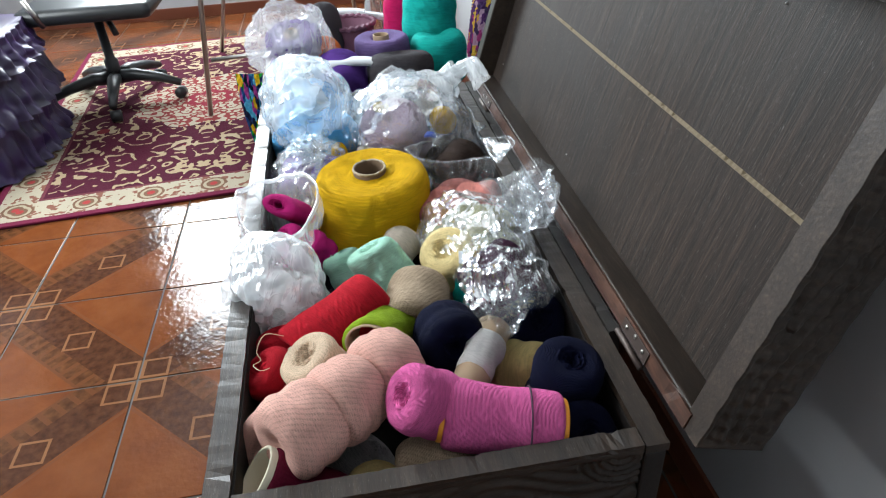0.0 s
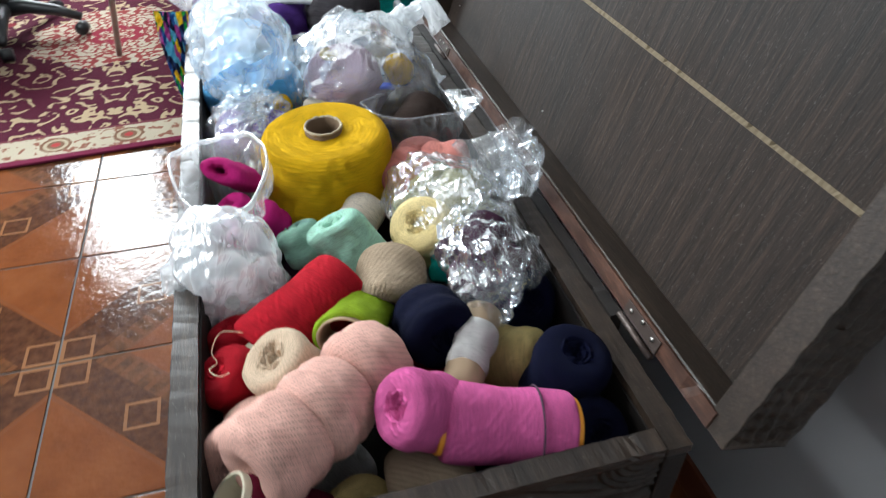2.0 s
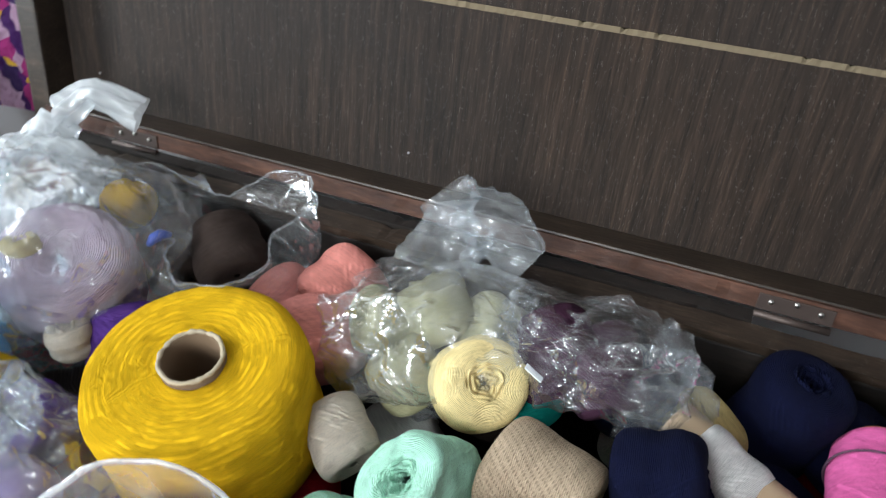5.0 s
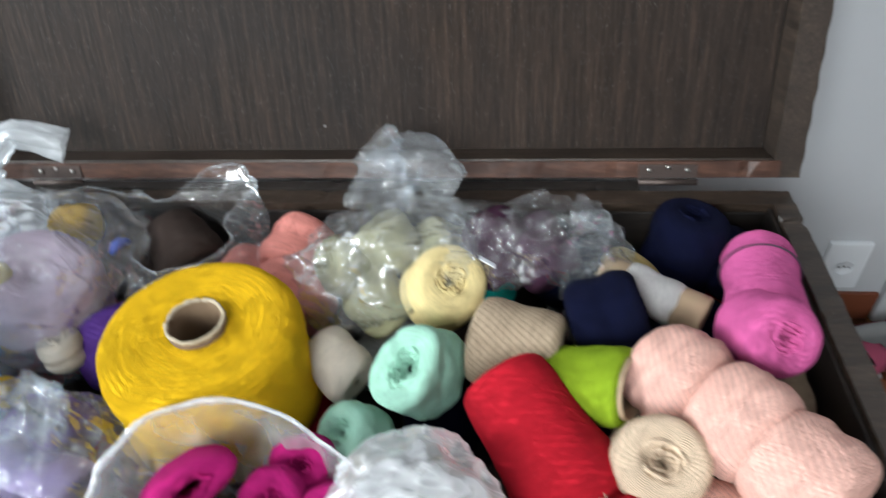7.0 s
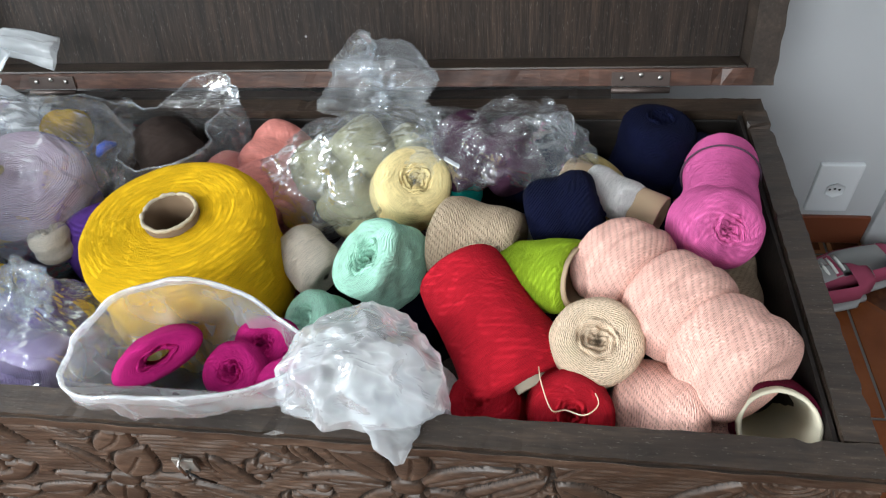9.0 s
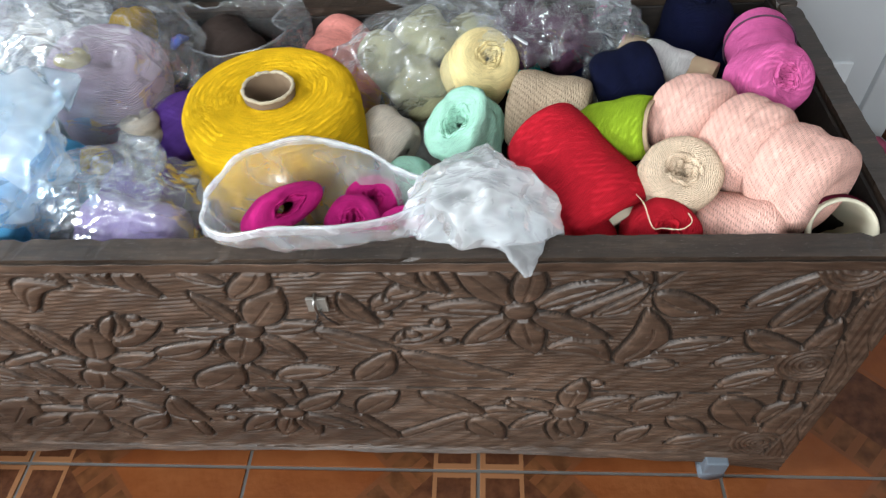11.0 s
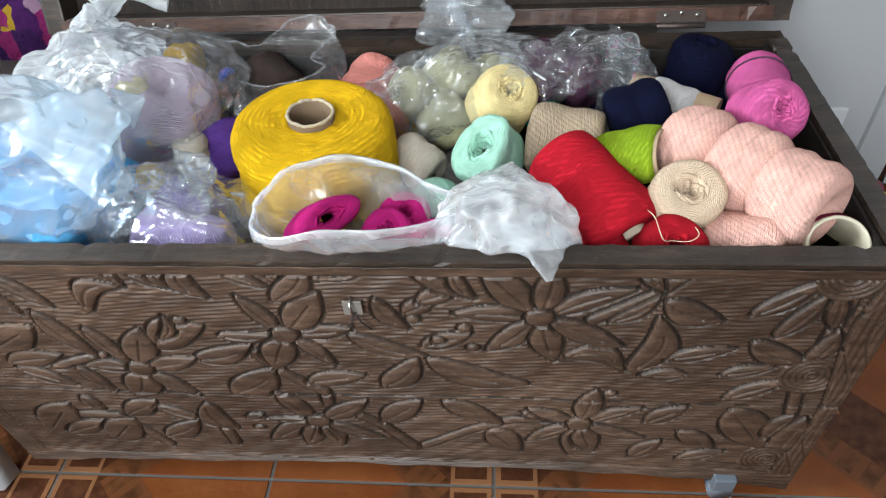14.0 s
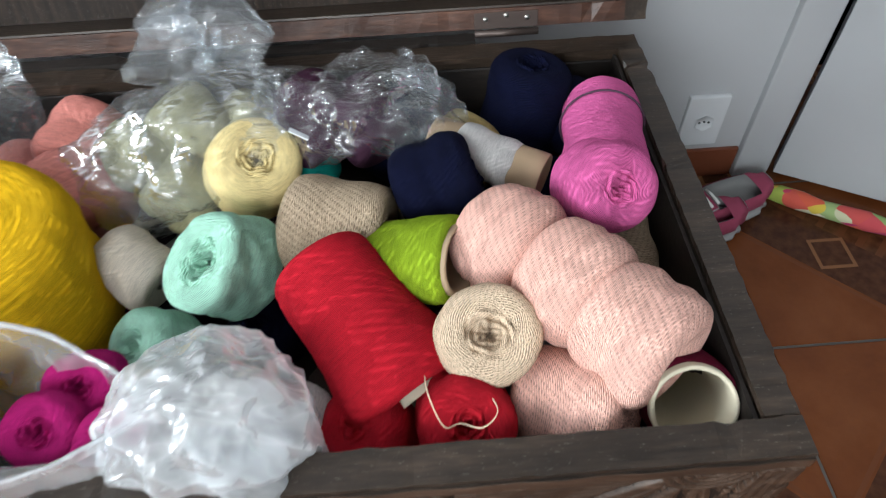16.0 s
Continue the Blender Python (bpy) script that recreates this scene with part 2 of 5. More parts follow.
def uneven(seed, amp, squash=(1, 1), lump=18.0, roll=0.0):
    off = Vector((seed * 3.7, seed * 1.9, seed * 5.3))

    def warp(p, a, t):
        q = Vector((p.x * squash[0], p.y * squash[1], p.z))
        d = noise.noise(q * lump + off) * amp + noise.noise(q * lump * 3.1 + off) * amp * 0.4
        q = q + Vector((math.cos(a), math.sin(a), 0.4 * math.sin(t * 7 + seed))) * d
        if t > 0.74 and roll:
            rr = math.hypot(p.x, p.y)
            wv = noise.noise(Vector((math.cos(a) * 1.3, math.sin(a) * 1.3, rr * 30 + seed)))
            q.z += roll * math.sin(rr * 1000 + a + 5.5 * wv) + roll * 2.2 * noise.noise(Vector((math.cos(a) * 2, math.sin(a) * 2, rr * 90 + seed)))
        return q

    return warp


def yarn(name, material, base, tip, r0, r1, label, category="yarn", hole=0.012, edge=0.018, core=None, core_out=0.0,
         squash=(1, 1), amp=0.0022, dip=0.012, seed=1, group="yarn in the chest", core_r=None, sides=72, roll=0.0):
    """A wound package of thread from base to tip, with its cardboard core if one shows."""
    h = (Vector(tip) - Vector(base)).length
    ob = empty(name, axis_pose(base, tip), label, category, group)
    part("wound_thread", lathe(wind_profile(r0, r1, h, hole, edge, dip), sides, uneven(seed, amp, squash, roll=roll)), material, ob)
    if core:
        ro = core_r or hole
        ri = ro - 0.004
        top, bot = h + core_out, -core_out
        prof = [(ri, bot), (ro, bot), (ro, bot + 0.002)] + [(ro, bot + (top - bot) * k / 8) for k in range(1, 8)] + [(ro, top - 0.001), (ro - 0.001, top), (ri + 0.001, top), (ri, top - 0.001)]
        prof += [(ri, top + (bot - top) * k / 6) for k in range(1, 7)]
        part("cardboard_core", lathe(prof, 48, uneven(seed + 4, 0.0012, squash, 40)), core, ob)
    return ob


def bag_surface(c, size, seed, open_top=0.0, lump=0.02, rows=84, sides=168, flop=0.25, neck=1.0, skew=(0, 0), power=0.75, lay=False):
    """A crumpled bag: a soft sack whose mouth may stand open, with folded faces."""
    bm = bmesh.new()
    off = Vector((seed * 2.3, seed * 4.1, seed * 1.3))
    out = []
    t1 = 1.0 - open_top
    for i in range(rows + 1):
        t = i / rows * t1
        row = []
        for k in range(sides):
            a = 2 * math.pi * k / sides
            lat = (t - 0.5) * math.pi
            rr = max(0.02, math.cos(lat)) ** power
            if t > 0.5:
                rr = rr * neck + (1 - neck) * rr * rr
            d = Vector((math.cos(a) * rr, math.sin(a) * rr, math.sin(lat)))
            if lay:
                d = Vector((d.x, d.z, d.y))
            p = Vector((d.x * size[0], d.y * size[1], d.z * size[2]))
            q = p * 9 + off
            fold = 0.42 - 2.2 * abs(noise.noise(q * 0.9 + off))
            crumple = 0.40 - 2.2 * abs(noise.noise(q * 2.1 - off))
            fine = 0.38 - 2.2 * abs(noise.noise(q * 4.6))
            w = lump * (noise.noise(q * 0.55) * 1.9 + fold * 0.85 + crumple * 0.52 + fine * 0.22)
            if i > rows - 12:
                w += math.sin(a * 3 + seed) * lump * flop * (i - rows + 12) / 6 + noise.noise(Vector((math.cos(a) * 3, math.sin(a) * 3, seed))) * lump * 0.8 * (i - rows + 12) / 12
            n = Vector((d.x, d.y, d.z * (0.8 if lay else 0.6)))
            p = p + n * w + Vector((skew[0] * t * t, skew[1] * t * t, 0))
            row.append(bm.verts.new(Vector(c) + p))
        out.append(row)
    for a, b in zip(out, out[1:]):
        for k in range(sides):
            j = (k + 1) % sides
            bm.faces.new((a[k], a[j], b[j], b[k]))
    return bm, out


def bag(name, material, c, size, label, seed=1, inside=True, **kw):
    ob = empty(name, Matrix.Translation(c), label, "plastic bag", "bags in the chest")
    bm, rows = bag_surface((0, 0, 0), size, seed, **kw)
    if inside:
        for v in bm.verts:
            z = v.co.z + c[2]
            lo = 0.036 if z < 0.545 else 0.036 - min(0.06, (z - 0.545) * 3)
            v.co.x = min(max(v.co.x + c[0], lo + 0.004 * noise.noise(v.co * 40)), 0.508 if z < 0.55 else 0.56) - c[0]
    if kw.get("open_top", 0) > 0.2:
        rim = [v.co.copy() for v in rows[-1]]
        hem = bmesh.new()
        tube(hem, rim + [rim[0]], [0.0010 + 0.003 * abs(noise.noise(Vector((k * 0.35, seed, 0)))) for k in range(len(rim) + 1)], 7, cap=False)
        part("rolled_hem", hem, HEM if material in (BLUISH, MILKY) else CLEAR, ob, "whiter doubled hem of the bag")
    part("film", bm, material, ob)
    return ob


def open_bag(name, material, c, mouth, deep, label, seed, tilt=0.0):
    """A carrier bag whose wide mouth lies open: mouth radii (x, y), walls falling inwards, doubled hem."""
    ob = empty(name, Matrix.Translation(c), label, "plastic bag", "bags in the chest")
    n, rows = 150, 46
    bm = bmesh.new()
    grid = []
    for i in range(rows + 1):
        t = i / rows
        row = []
        for k in range(n):
            a = 2 * math.pi * k / n
            w = Vector((math.cos(a) * 2, math.sin(a) * 2, seed))
            r = 1 + 0.05 * math.sin(3 * a + seed) + 0.05 * noise.noise(w * 0.8)
            shrink = 1.0 + 0.10 * math.sin(math.pi * min(1, t * 1.6)) - 0.42 * t ** 2
            fold = 0.013 * (0.4 - 2.2 * abs(noise.noise(Vector((math.cos(a) * 3.2, math.sin(a) * 3.2, t * 1.4 + seed))))) * min(1, 0.1 + 2 * t)
            fold += 0.005 * (0.4 - 2.2 * abs(noise.noise(Vector((math.cos(a) * 8, math.sin(a) * 8, t * 4 - seed))))) * min(1, 0.15 + 3 * t)
            z = tilt * math.cos(a) + 0.012 * math.sin(2 * a + 1.0) + 0.012 * noise.noise(w * 0.9) - deep * t
            x = math.cos(a) * (mouth[0] * r * shrink + fold) + c[0]
            lo = 0.036 if z + c[2] < 0.545 else 0.036 - min(0.06, (z + c[2] - 0.545) * 3)
            row.append(bm.verts.new((max(x, lo) - c[0], math.sin(a) * (mouth[1] * r * shrink + fold), z)))
        grid.append(row)
    for a, b in zip(grid, grid[1:]):
        for k in range(n):
            bm.faces.new((a[k], a[(k + 1) % n], b[(k + 1) % n], b[k]))
    bm.faces.new(grid[-1])
    rim = [v.co.copy() for v in grid[0]]
    part("film", bm, material, ob)
    hem = bmesh.new()
    band = []
    for k, p in enumerate(rim):
        q = Vector((math.cos(k * 0.13), math.sin(k * 0.13), seed))
        drop = 0.010 + 0.005 * noise.noise(q * 1.5)
        out = Vector((p.x, p.y, 0)).normalized()
        band.append([hem.verts.new(p + out * f + Vector((0, 0, g * drop))) for f, g in ((0.0005, -0.25), (0.0008, 0.22), (0.0035, 0.30), (0.0050, 0.0), (0.0042, -0.9))])
    for k in range(n):
        a, b = band[k], band[(k + 1) % n]
        for j in range(4):
            hem.faces.new((a[j], b[j], b[j + 1], a[j + 1]))
    part("rolled_hem", hem, HEM, ob, "whiter doubled hem of the bag")
    return ob


def sweep_film(name, material, parent, pts, width, seed, waves=3, label=""):
    """A strip of gathered film along points: knots, handles and loose mouths."""
    bm = bmesh.new()
    pts = [Vector(p) for p in pts]
    rows, n, sides = [], 40, 28
    for i in range(n + 1):
        f = i / n * (len(pts) - 1)
        k = min(int(f), len(pts) - 2)
        p = pts[k].lerp(pts[k + 1], f - k)
        d = (pts[k + 1] - pts[k]).normalized()
        s = d.orthogonal().normalized()
        u = d.cross(s)
        wv = width[k] + (width[k + 1] - width[k]) * (f - k)
        row = []
        for j in range(sides):
            a = 2 * math.pi * j / sides
            r = wv * (1 + 0.38 * math.sin(a * waves + seed + i * 0.06) + 0.35 * noise.noise(Vector((math.cos(a) * 2.5, math.sin(a) * 2.5, i * 0.16 + seed))))
            row.append(bm.verts.new(p + s * math.cos(a) * r + u * math.sin(a) * r * 0.7))
        rows.append(row)
    for a, b in zip(rows, rows[1:]):
        for j in range(sides):
            k = (j + 1) % sides
            bm.faces.new((a[j], a[k], b[k], b[j]))
    return part(name, bm, material, parent, label)


def carve(name, u0, u1, v0, v1, step, depth_fn, place, material, parent, thick, raised=None):
    """A board whose face is cut by depth_fn(u, v); place(u, v, d) gives each point in the room."""
    nu, nv = int((u1 - u0) / step), int((v1 - v0) / step)
    u, v = np.meshgrid(np.linspace(u0, u1, nu), np.linspace(v0, v1, nv), indexing="ij")
    d = depth_fn(u, v)
    front = place(u, v, d).reshape(-1, 3)
    i = np.arange(nu * nv).reshape(nu, nv)
    q = np.stack([i[:-1, :-1], i[1:, :-1], i[1:, 1:], i[:-1, 1:]], -1).reshape(-1, 4)
    rim = np.concatenate([i[:, 0], i[-1, 1:], i[-2::-1, -1], i[0, -2:0:-1]])
    ur, vr = u.reshape(-1)[rim], v.reshape(-1)[rim]
    back = place(ur, vr, np.full(len(rim), thick))
    b0 = nu * nv
    m = len(rim)
    sides = [(int(rim[k]), b0 + k, b0 + (k + 1) % m, int(rim[(k + 1) % m])) for k in range(m)]
    me = bpy.data.meshes.new(name)
    me.from_pydata(np.concatenate([front, back]).tolist(), [], q.tolist() + sides + [tuple(b0 + k for k in range(m))])
    me.materials.append(material)
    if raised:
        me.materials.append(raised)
        # faces below this depth keep the first material, darkened as groove shade
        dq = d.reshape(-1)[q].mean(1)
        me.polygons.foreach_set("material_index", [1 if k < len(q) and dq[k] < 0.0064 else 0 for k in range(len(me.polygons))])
    me.polygons.foreach_set("use_smooth", [k < len(q) for k in range(len(me.polygons))])
    me.update()
    bm = bmesh.new()
    bm.from_mesh(me)
    bmesh.ops.recalc_face_normals(bm, faces=bm.faces)
    bm.to_mesh(me)
    bm.free()
    ob = new(name, me)
    ob.parent = parent
    return ob

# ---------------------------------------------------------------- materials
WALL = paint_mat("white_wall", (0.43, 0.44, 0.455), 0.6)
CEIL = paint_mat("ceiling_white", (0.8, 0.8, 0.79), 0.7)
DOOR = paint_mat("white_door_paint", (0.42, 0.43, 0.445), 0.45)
BASE = paint_mat("terracotta_skirting", (0.15, 0.045, 0.022), 0.35)
GROUT = paint_mat("grey_grout", (0.085, 0.078, 0.070), 0.9)
# carved wood darkened for the ends that face away from the windows
CARVED_SHADED = wood_mat("shaded_carved_wood", (0.016, 0.011, 0.008), (0.068, 0.047, 0.034), (1.2, 7, 7), 0.6, 0.35, 0.2)
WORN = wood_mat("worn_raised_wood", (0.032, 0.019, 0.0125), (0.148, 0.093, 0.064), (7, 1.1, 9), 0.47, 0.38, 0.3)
# darker wood for the deep cuts: groove shade put into the colour
CUT_SHADE = wood_mat("shaded_cut_wood", (0.012, 0.008, 0.006), (0.045, 0.031, 0.022), (7, 1.2, 7), 0.7, 0.25)
RIM = wood_mat("worn_rim_wood", (0.016, 0.011, 0.0075), (0.076, 0.052, 0.037), (9, 1, 9), 0.42, 0.45, 0.35)
PLY = wood_mat("dark_plywood", (0.007, 0.0044, 0.0033), (0.050, 0.032, 0.022), (9, 20, 0.8), 0.70, 0.22, 0.5)
INNER = wood_mat("dark_inner_wood", (0.006, 0.004, 0.003), (0.026, 0.018, 0.014), (5, 1, 5), 0.65)
RED_EDGE = wood_mat("reddish_edge_wood", (0.035, 0.016, 0.011), (0.14, 0.066, 0.043), (6, 1, 6), 0.45)
CARD = paint_mat("cardboard", (0.34, 0.24, 0.15), 0.85)
CARD_PALE = paint_mat("pale_cardboard", (0.55, 0.50, 0.38), 0.85)
PAPER = paint_mat("torn_paper", (0.40, 0.33, 0.23), 0.9)
# brown tube, darkened further to stand in for shade inside the hole
CARD_HOLLOW = paint_mat("shaded_brown_cardboard", (0.17, 0.11, 0.065), 0.9)
BRIGHT, _, _ = mat("bright_worn_steel", (0.30, 0.28, 0.25), 0.4, 0.6)
STEEL, _, _ = mat("dull_steel", (0.42, 0.40, 0.37), 0.35, 1.0)
RUSTY, _, _ = mat("old_hinge_metal", (0.075, 0.055, 0.048), 0.5, 0.7)
BLACK, _, _ = mat("black_plastic", (0.018, 0.02, 0.022), 0.4)
WHITE_PL = paint_mat("white_plastic", (0.64, 0.66, 0.68), 0.4)
GREY_PL = paint_mat("grey_plastic", (0.11, 0.13, 0.155), 0.45)
CORK = paint_mat("pale_putty_line", (0.14, 0.108, 0.066), 0.95)

# ---------------------------------------------------------------- room
X0, X1, Y0, Y1, H = -2.3, 0.812, -2.6, 4.52, 2.75


def wall(name, pieces, label):
    bm = bmesh.new()
    for p in pieces:
        box(bm, *p)
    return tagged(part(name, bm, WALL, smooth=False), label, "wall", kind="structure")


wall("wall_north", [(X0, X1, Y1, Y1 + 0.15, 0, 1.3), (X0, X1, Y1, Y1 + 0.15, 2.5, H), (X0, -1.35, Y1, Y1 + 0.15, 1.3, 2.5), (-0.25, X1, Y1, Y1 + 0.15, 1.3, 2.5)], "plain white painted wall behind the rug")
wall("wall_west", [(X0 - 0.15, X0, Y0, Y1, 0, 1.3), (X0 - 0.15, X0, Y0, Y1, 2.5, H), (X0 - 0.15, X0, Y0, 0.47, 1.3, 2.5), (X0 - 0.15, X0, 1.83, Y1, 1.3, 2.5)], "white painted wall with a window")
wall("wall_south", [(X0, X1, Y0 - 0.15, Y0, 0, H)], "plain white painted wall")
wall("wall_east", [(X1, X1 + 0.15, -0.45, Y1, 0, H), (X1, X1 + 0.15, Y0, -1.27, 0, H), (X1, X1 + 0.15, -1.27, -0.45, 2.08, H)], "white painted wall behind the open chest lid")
tagged(part("ceiling", boxbm(X0 - 0.15, X1 + 0.15, Y0 - 0.15, Y1 + 0.15, H, H + 0.1), CEIL, smooth=False), "plain white ceiling", "ceiling", kind="structure")


def skirting(x0, x1, y0, y1):
    tagged(part("baseboard", boxbm(x0, x1, y0, y1, 0.0, 0.075, bevel=0.003), BASE, smooth=False), "terracotta tile skirting along the wall", "baseboard", kind="structure")


skirting(X1 - 0.009, X1 + 0.001, -0.372, Y1 - 0.01)
skirting(X0, X1 - 0.01, Y1 - 0.009, Y1 + 0.001)


def window(name, m, w, h, label):
    ob = empty(name, m, label, "window", kind="structure")
    bm = bmesh.new()
    for a in ((-w / 2, -w / 2 + 0.05, 0, h), (w / 2 - 0.05, w / 2, 0, h), (-0.025, 0.025, 0, h), (-w / 2, w / 2, 0, 0.05), (-w / 2, w / 2, h - 0.05, h)):
        box(bm, a[0], a[1], 0.05, 0.09, a[2], a[3])
    part("window_frame", bm, WHITE_PL, ob, smooth=False)


window("window_1", pose(-0.80, Y1, 1.3), 1.1, 1.2, "white framed window in the far wall")
window("window_2", pose(X0, 1.15, 1.3, 0, 0, 90), 1.36, 1.2, "white framed window in the side wall")

door = empty("door_1", pose(X1, -0.86, 0), "white painted door standing ajar in a flat architrave", "door", kind="structure")
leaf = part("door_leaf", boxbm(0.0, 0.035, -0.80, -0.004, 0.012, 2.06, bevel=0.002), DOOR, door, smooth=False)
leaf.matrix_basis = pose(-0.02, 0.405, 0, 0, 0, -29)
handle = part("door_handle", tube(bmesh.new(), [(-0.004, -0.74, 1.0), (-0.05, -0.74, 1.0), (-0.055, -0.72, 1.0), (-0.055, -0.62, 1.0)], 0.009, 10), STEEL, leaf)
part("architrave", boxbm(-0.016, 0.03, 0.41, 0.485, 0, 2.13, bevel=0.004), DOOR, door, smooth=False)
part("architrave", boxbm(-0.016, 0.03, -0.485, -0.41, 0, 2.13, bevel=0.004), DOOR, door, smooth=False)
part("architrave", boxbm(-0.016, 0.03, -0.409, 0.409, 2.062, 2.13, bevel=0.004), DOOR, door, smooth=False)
tagged(part("wall_beyond", boxbm(2.2, 2.3, -3.0, 1.5, 0, H), WALL, smooth=False), "white wall of the next room", "wall", kind="structure")

# ---------------------------------------------------------------- chest
L, W, RIMZ, TH = 1.27, 0.545, 0.534, 0.028
LEAVES = []
LEAVES += [(1.097, 0.512, 1.04, 0.452, 0.14, 0.0), (1.119, 0.485, 1.091, 0.437, 0.14, 0.0), (1.172, 0.36, 1.091, 0.411, 0.3, 0.0), (1.075, 0.443, 1.026, 0.348, 0.15, 0.04), (1.166, 0.331, 1.079, 0.347, 0.2, 0.0), (1.161, 0.316, 1.088, 0.275, 0.18, 0.0), (1.02, 0.411, 0.983, 0.334, 0.14, 0.0), (1.069, 0.321, 1.033, 0.256, 0.14, 0.0), (0.996, 0.444, 0.932, 0.494, 0.2, -0.3), (0.924, 0.542, 0.868, 0.489, 0.13, 0.08), (0.883, 0.538, 0.863, 0.488, 0.2, 0.15), (0.848, 0.539, 0.827, 0.473, 0.24, 0.25), (0.954, 0.541, 0.929, 0.492, 0.12, 0.0), (0.935, 0.372, 0.851, 0.418, 0.3, -0.1)]
LEAVES += [(0.918, 0.389, 0.9, 0.437, 0.16, 0.2), (0.835, 0.399, 0.762, 0.401, 0.16, 0.1), (0.885, 0.345, 0.796, 0.38, 0.19, 0.1), (0.852, 0.263, 0.777, 0.324, 0.3, 0.1), (0.808, 0.535, 0.747, 0.494, 0.12, 0.03), (0.752, 0.537, 0.725, 0.499, 0.16, 0.0), (0.745, 0.47, 0.694, 0.537, 0.22, 0.12), (1.189, 0.145, 1.127, 0.223, 0.34, 0.0), (1.097, 0.244, 1.074, 0.205, 0.26, 0.0), (1.164, 0.137, 1.084, 0.174, 0.2, 0.0), (1.091, 0.119, 1.036, 0.184, 0.36, 0.0), (1.041, 0.197, 0.981, 0.236, 0.28, 0.0), (0.985, 0.221, 0.916, 0.184, 0.17, 0.05), (0.999, 0.136, 0.932, 0.182, 0.24, 0.1)]
LEAVES += [(0.906, 0.232, 0.872, 0.16, 0.28, 0.2), (0.85, 0.195, 0.821, 0.204, 0.25, 0.0), (0.638, 0.194, 0.576, 0.253, 0.25, 0.0), (0.734, 0.296, 0.65, 0.313, 0.19, 0.0), (0.661, 0.404, 0.559, 0.358, 0.13, 0.06), (0.627, 0.287, 0.573, 0.356, 0.24, 0.1), (0.619, 0.474, 0.58, 0.417, 0.18, 0.1), (0.585, 0.448, 0.541, 0.477, 0.25, 0.0), (0.565, 0.472, 0.514, 0.491, 0.24, 0.0), (0.565, 0.382, 0.5, 0.409, 0.2, 0.0), (0.561, 0.353, 0.423, 0.3, 0.15, 0.1), (0.573, 0.533, 0.494, 0.477, 0.11, 0.05), (0.545, 0.252, 0.458, 0.194, 0.17, 0.0), (0.478, 0.176, 0.429, 0.114, 0.3, 0.0)]
LEAVES += [(0.43, 0.227, 0.367, 0.204, 0.14, 0.0), (0.38, 0.368, 0.298, 0.335, 0.2, -0.25), (0.293, 0.335, 0.271, 0.447, 0.2, 0.2), (0.249, 0.363, 0.168, 0.387, 0.14, 0.0), (0.268, 0.476, 0.196, 0.441, 0.24, 0.1), (0.305, 0.533, 0.274, 0.494, 0.2, 0.0), (0.33, 0.437, 0.276, 0.486, 0.14, 0.1), (0.15, 0.4, 0.071, 0.361, 0.2, 0.1), (0.172, 0.331, 0.109, 0.349, 0.17, 0.0), (0.156, 0.277, 0.085, 0.32, 0.17, 0.0), (0.165, 0.453, 0.1, 0.514, 0.15, 0.05), (0.127, 0.412, 0.089, 0.491, 0.14, 0.05), (0.074, 0.361, 0.055, 0.427, 0.2, 0.1), (0.065, 0.431, 0.075, 0.498, 0.16, 0.0)]
LEAVES += [(0.253, 0.21, 0.2, 0.251, 0.24, 0.0), (0.261, 0.11, 0.221, 0.159, 0.24, 0.0), (0.2, 0.186, 0.14, 0.141, 0.22, 0.0), (0.188, 0.107, 0.123, 0.132, 0.18, 0.0), (0.139, 0.247, 0.069, 0.144, 0.26, 0.0), (0.077, 0.177, 0.051, 0.239, 0.24, 0.0), (0.048, 0.129, 0.033, 0.231, 0.22, 0.0), (0.38, 0.53, 0.312, 0.53, 0.12, 0.0), (0.219, 0.33, 0.276, 0.326, 0.2, 0.0), (0.675, 0.519, 0.605, 0.54, 0.12, 0.0), (0.521, 0.526, 0.495, 0.477, 0.16, 0.1)]
STEMS = [
    [(1.097, 0.322), (1.018, 0.348)],
    [(0.794, 0.36), (0.765, 0.313), (0.715, 0.27), (0.714, 0.243)],
    [(1.143, 0.193), (1.059, 0.191), (1.025, 0.143), (1.004, 0.107)],
    [(0.931, 0.184), (0.895, 0.169), (0.888, 0.117)],
    [(0.677, 0.212), (0.639, 0.182), (0.594, 0.117)],
    [(0.578, 0.124), (0.502, 0.177), (0.444, 0.206), (0.386, 0.209)],
    [(0.35, 0.439), (0.285, 0.484), (0.244, 0.533)],
    [(0.686, 0.514), (0.648, 0.516), (0.605, 0.54)],
    [(0.06, 0.499), (0.063, 0.411), (0.066, 0.3), (0.046, 0.183)],
]
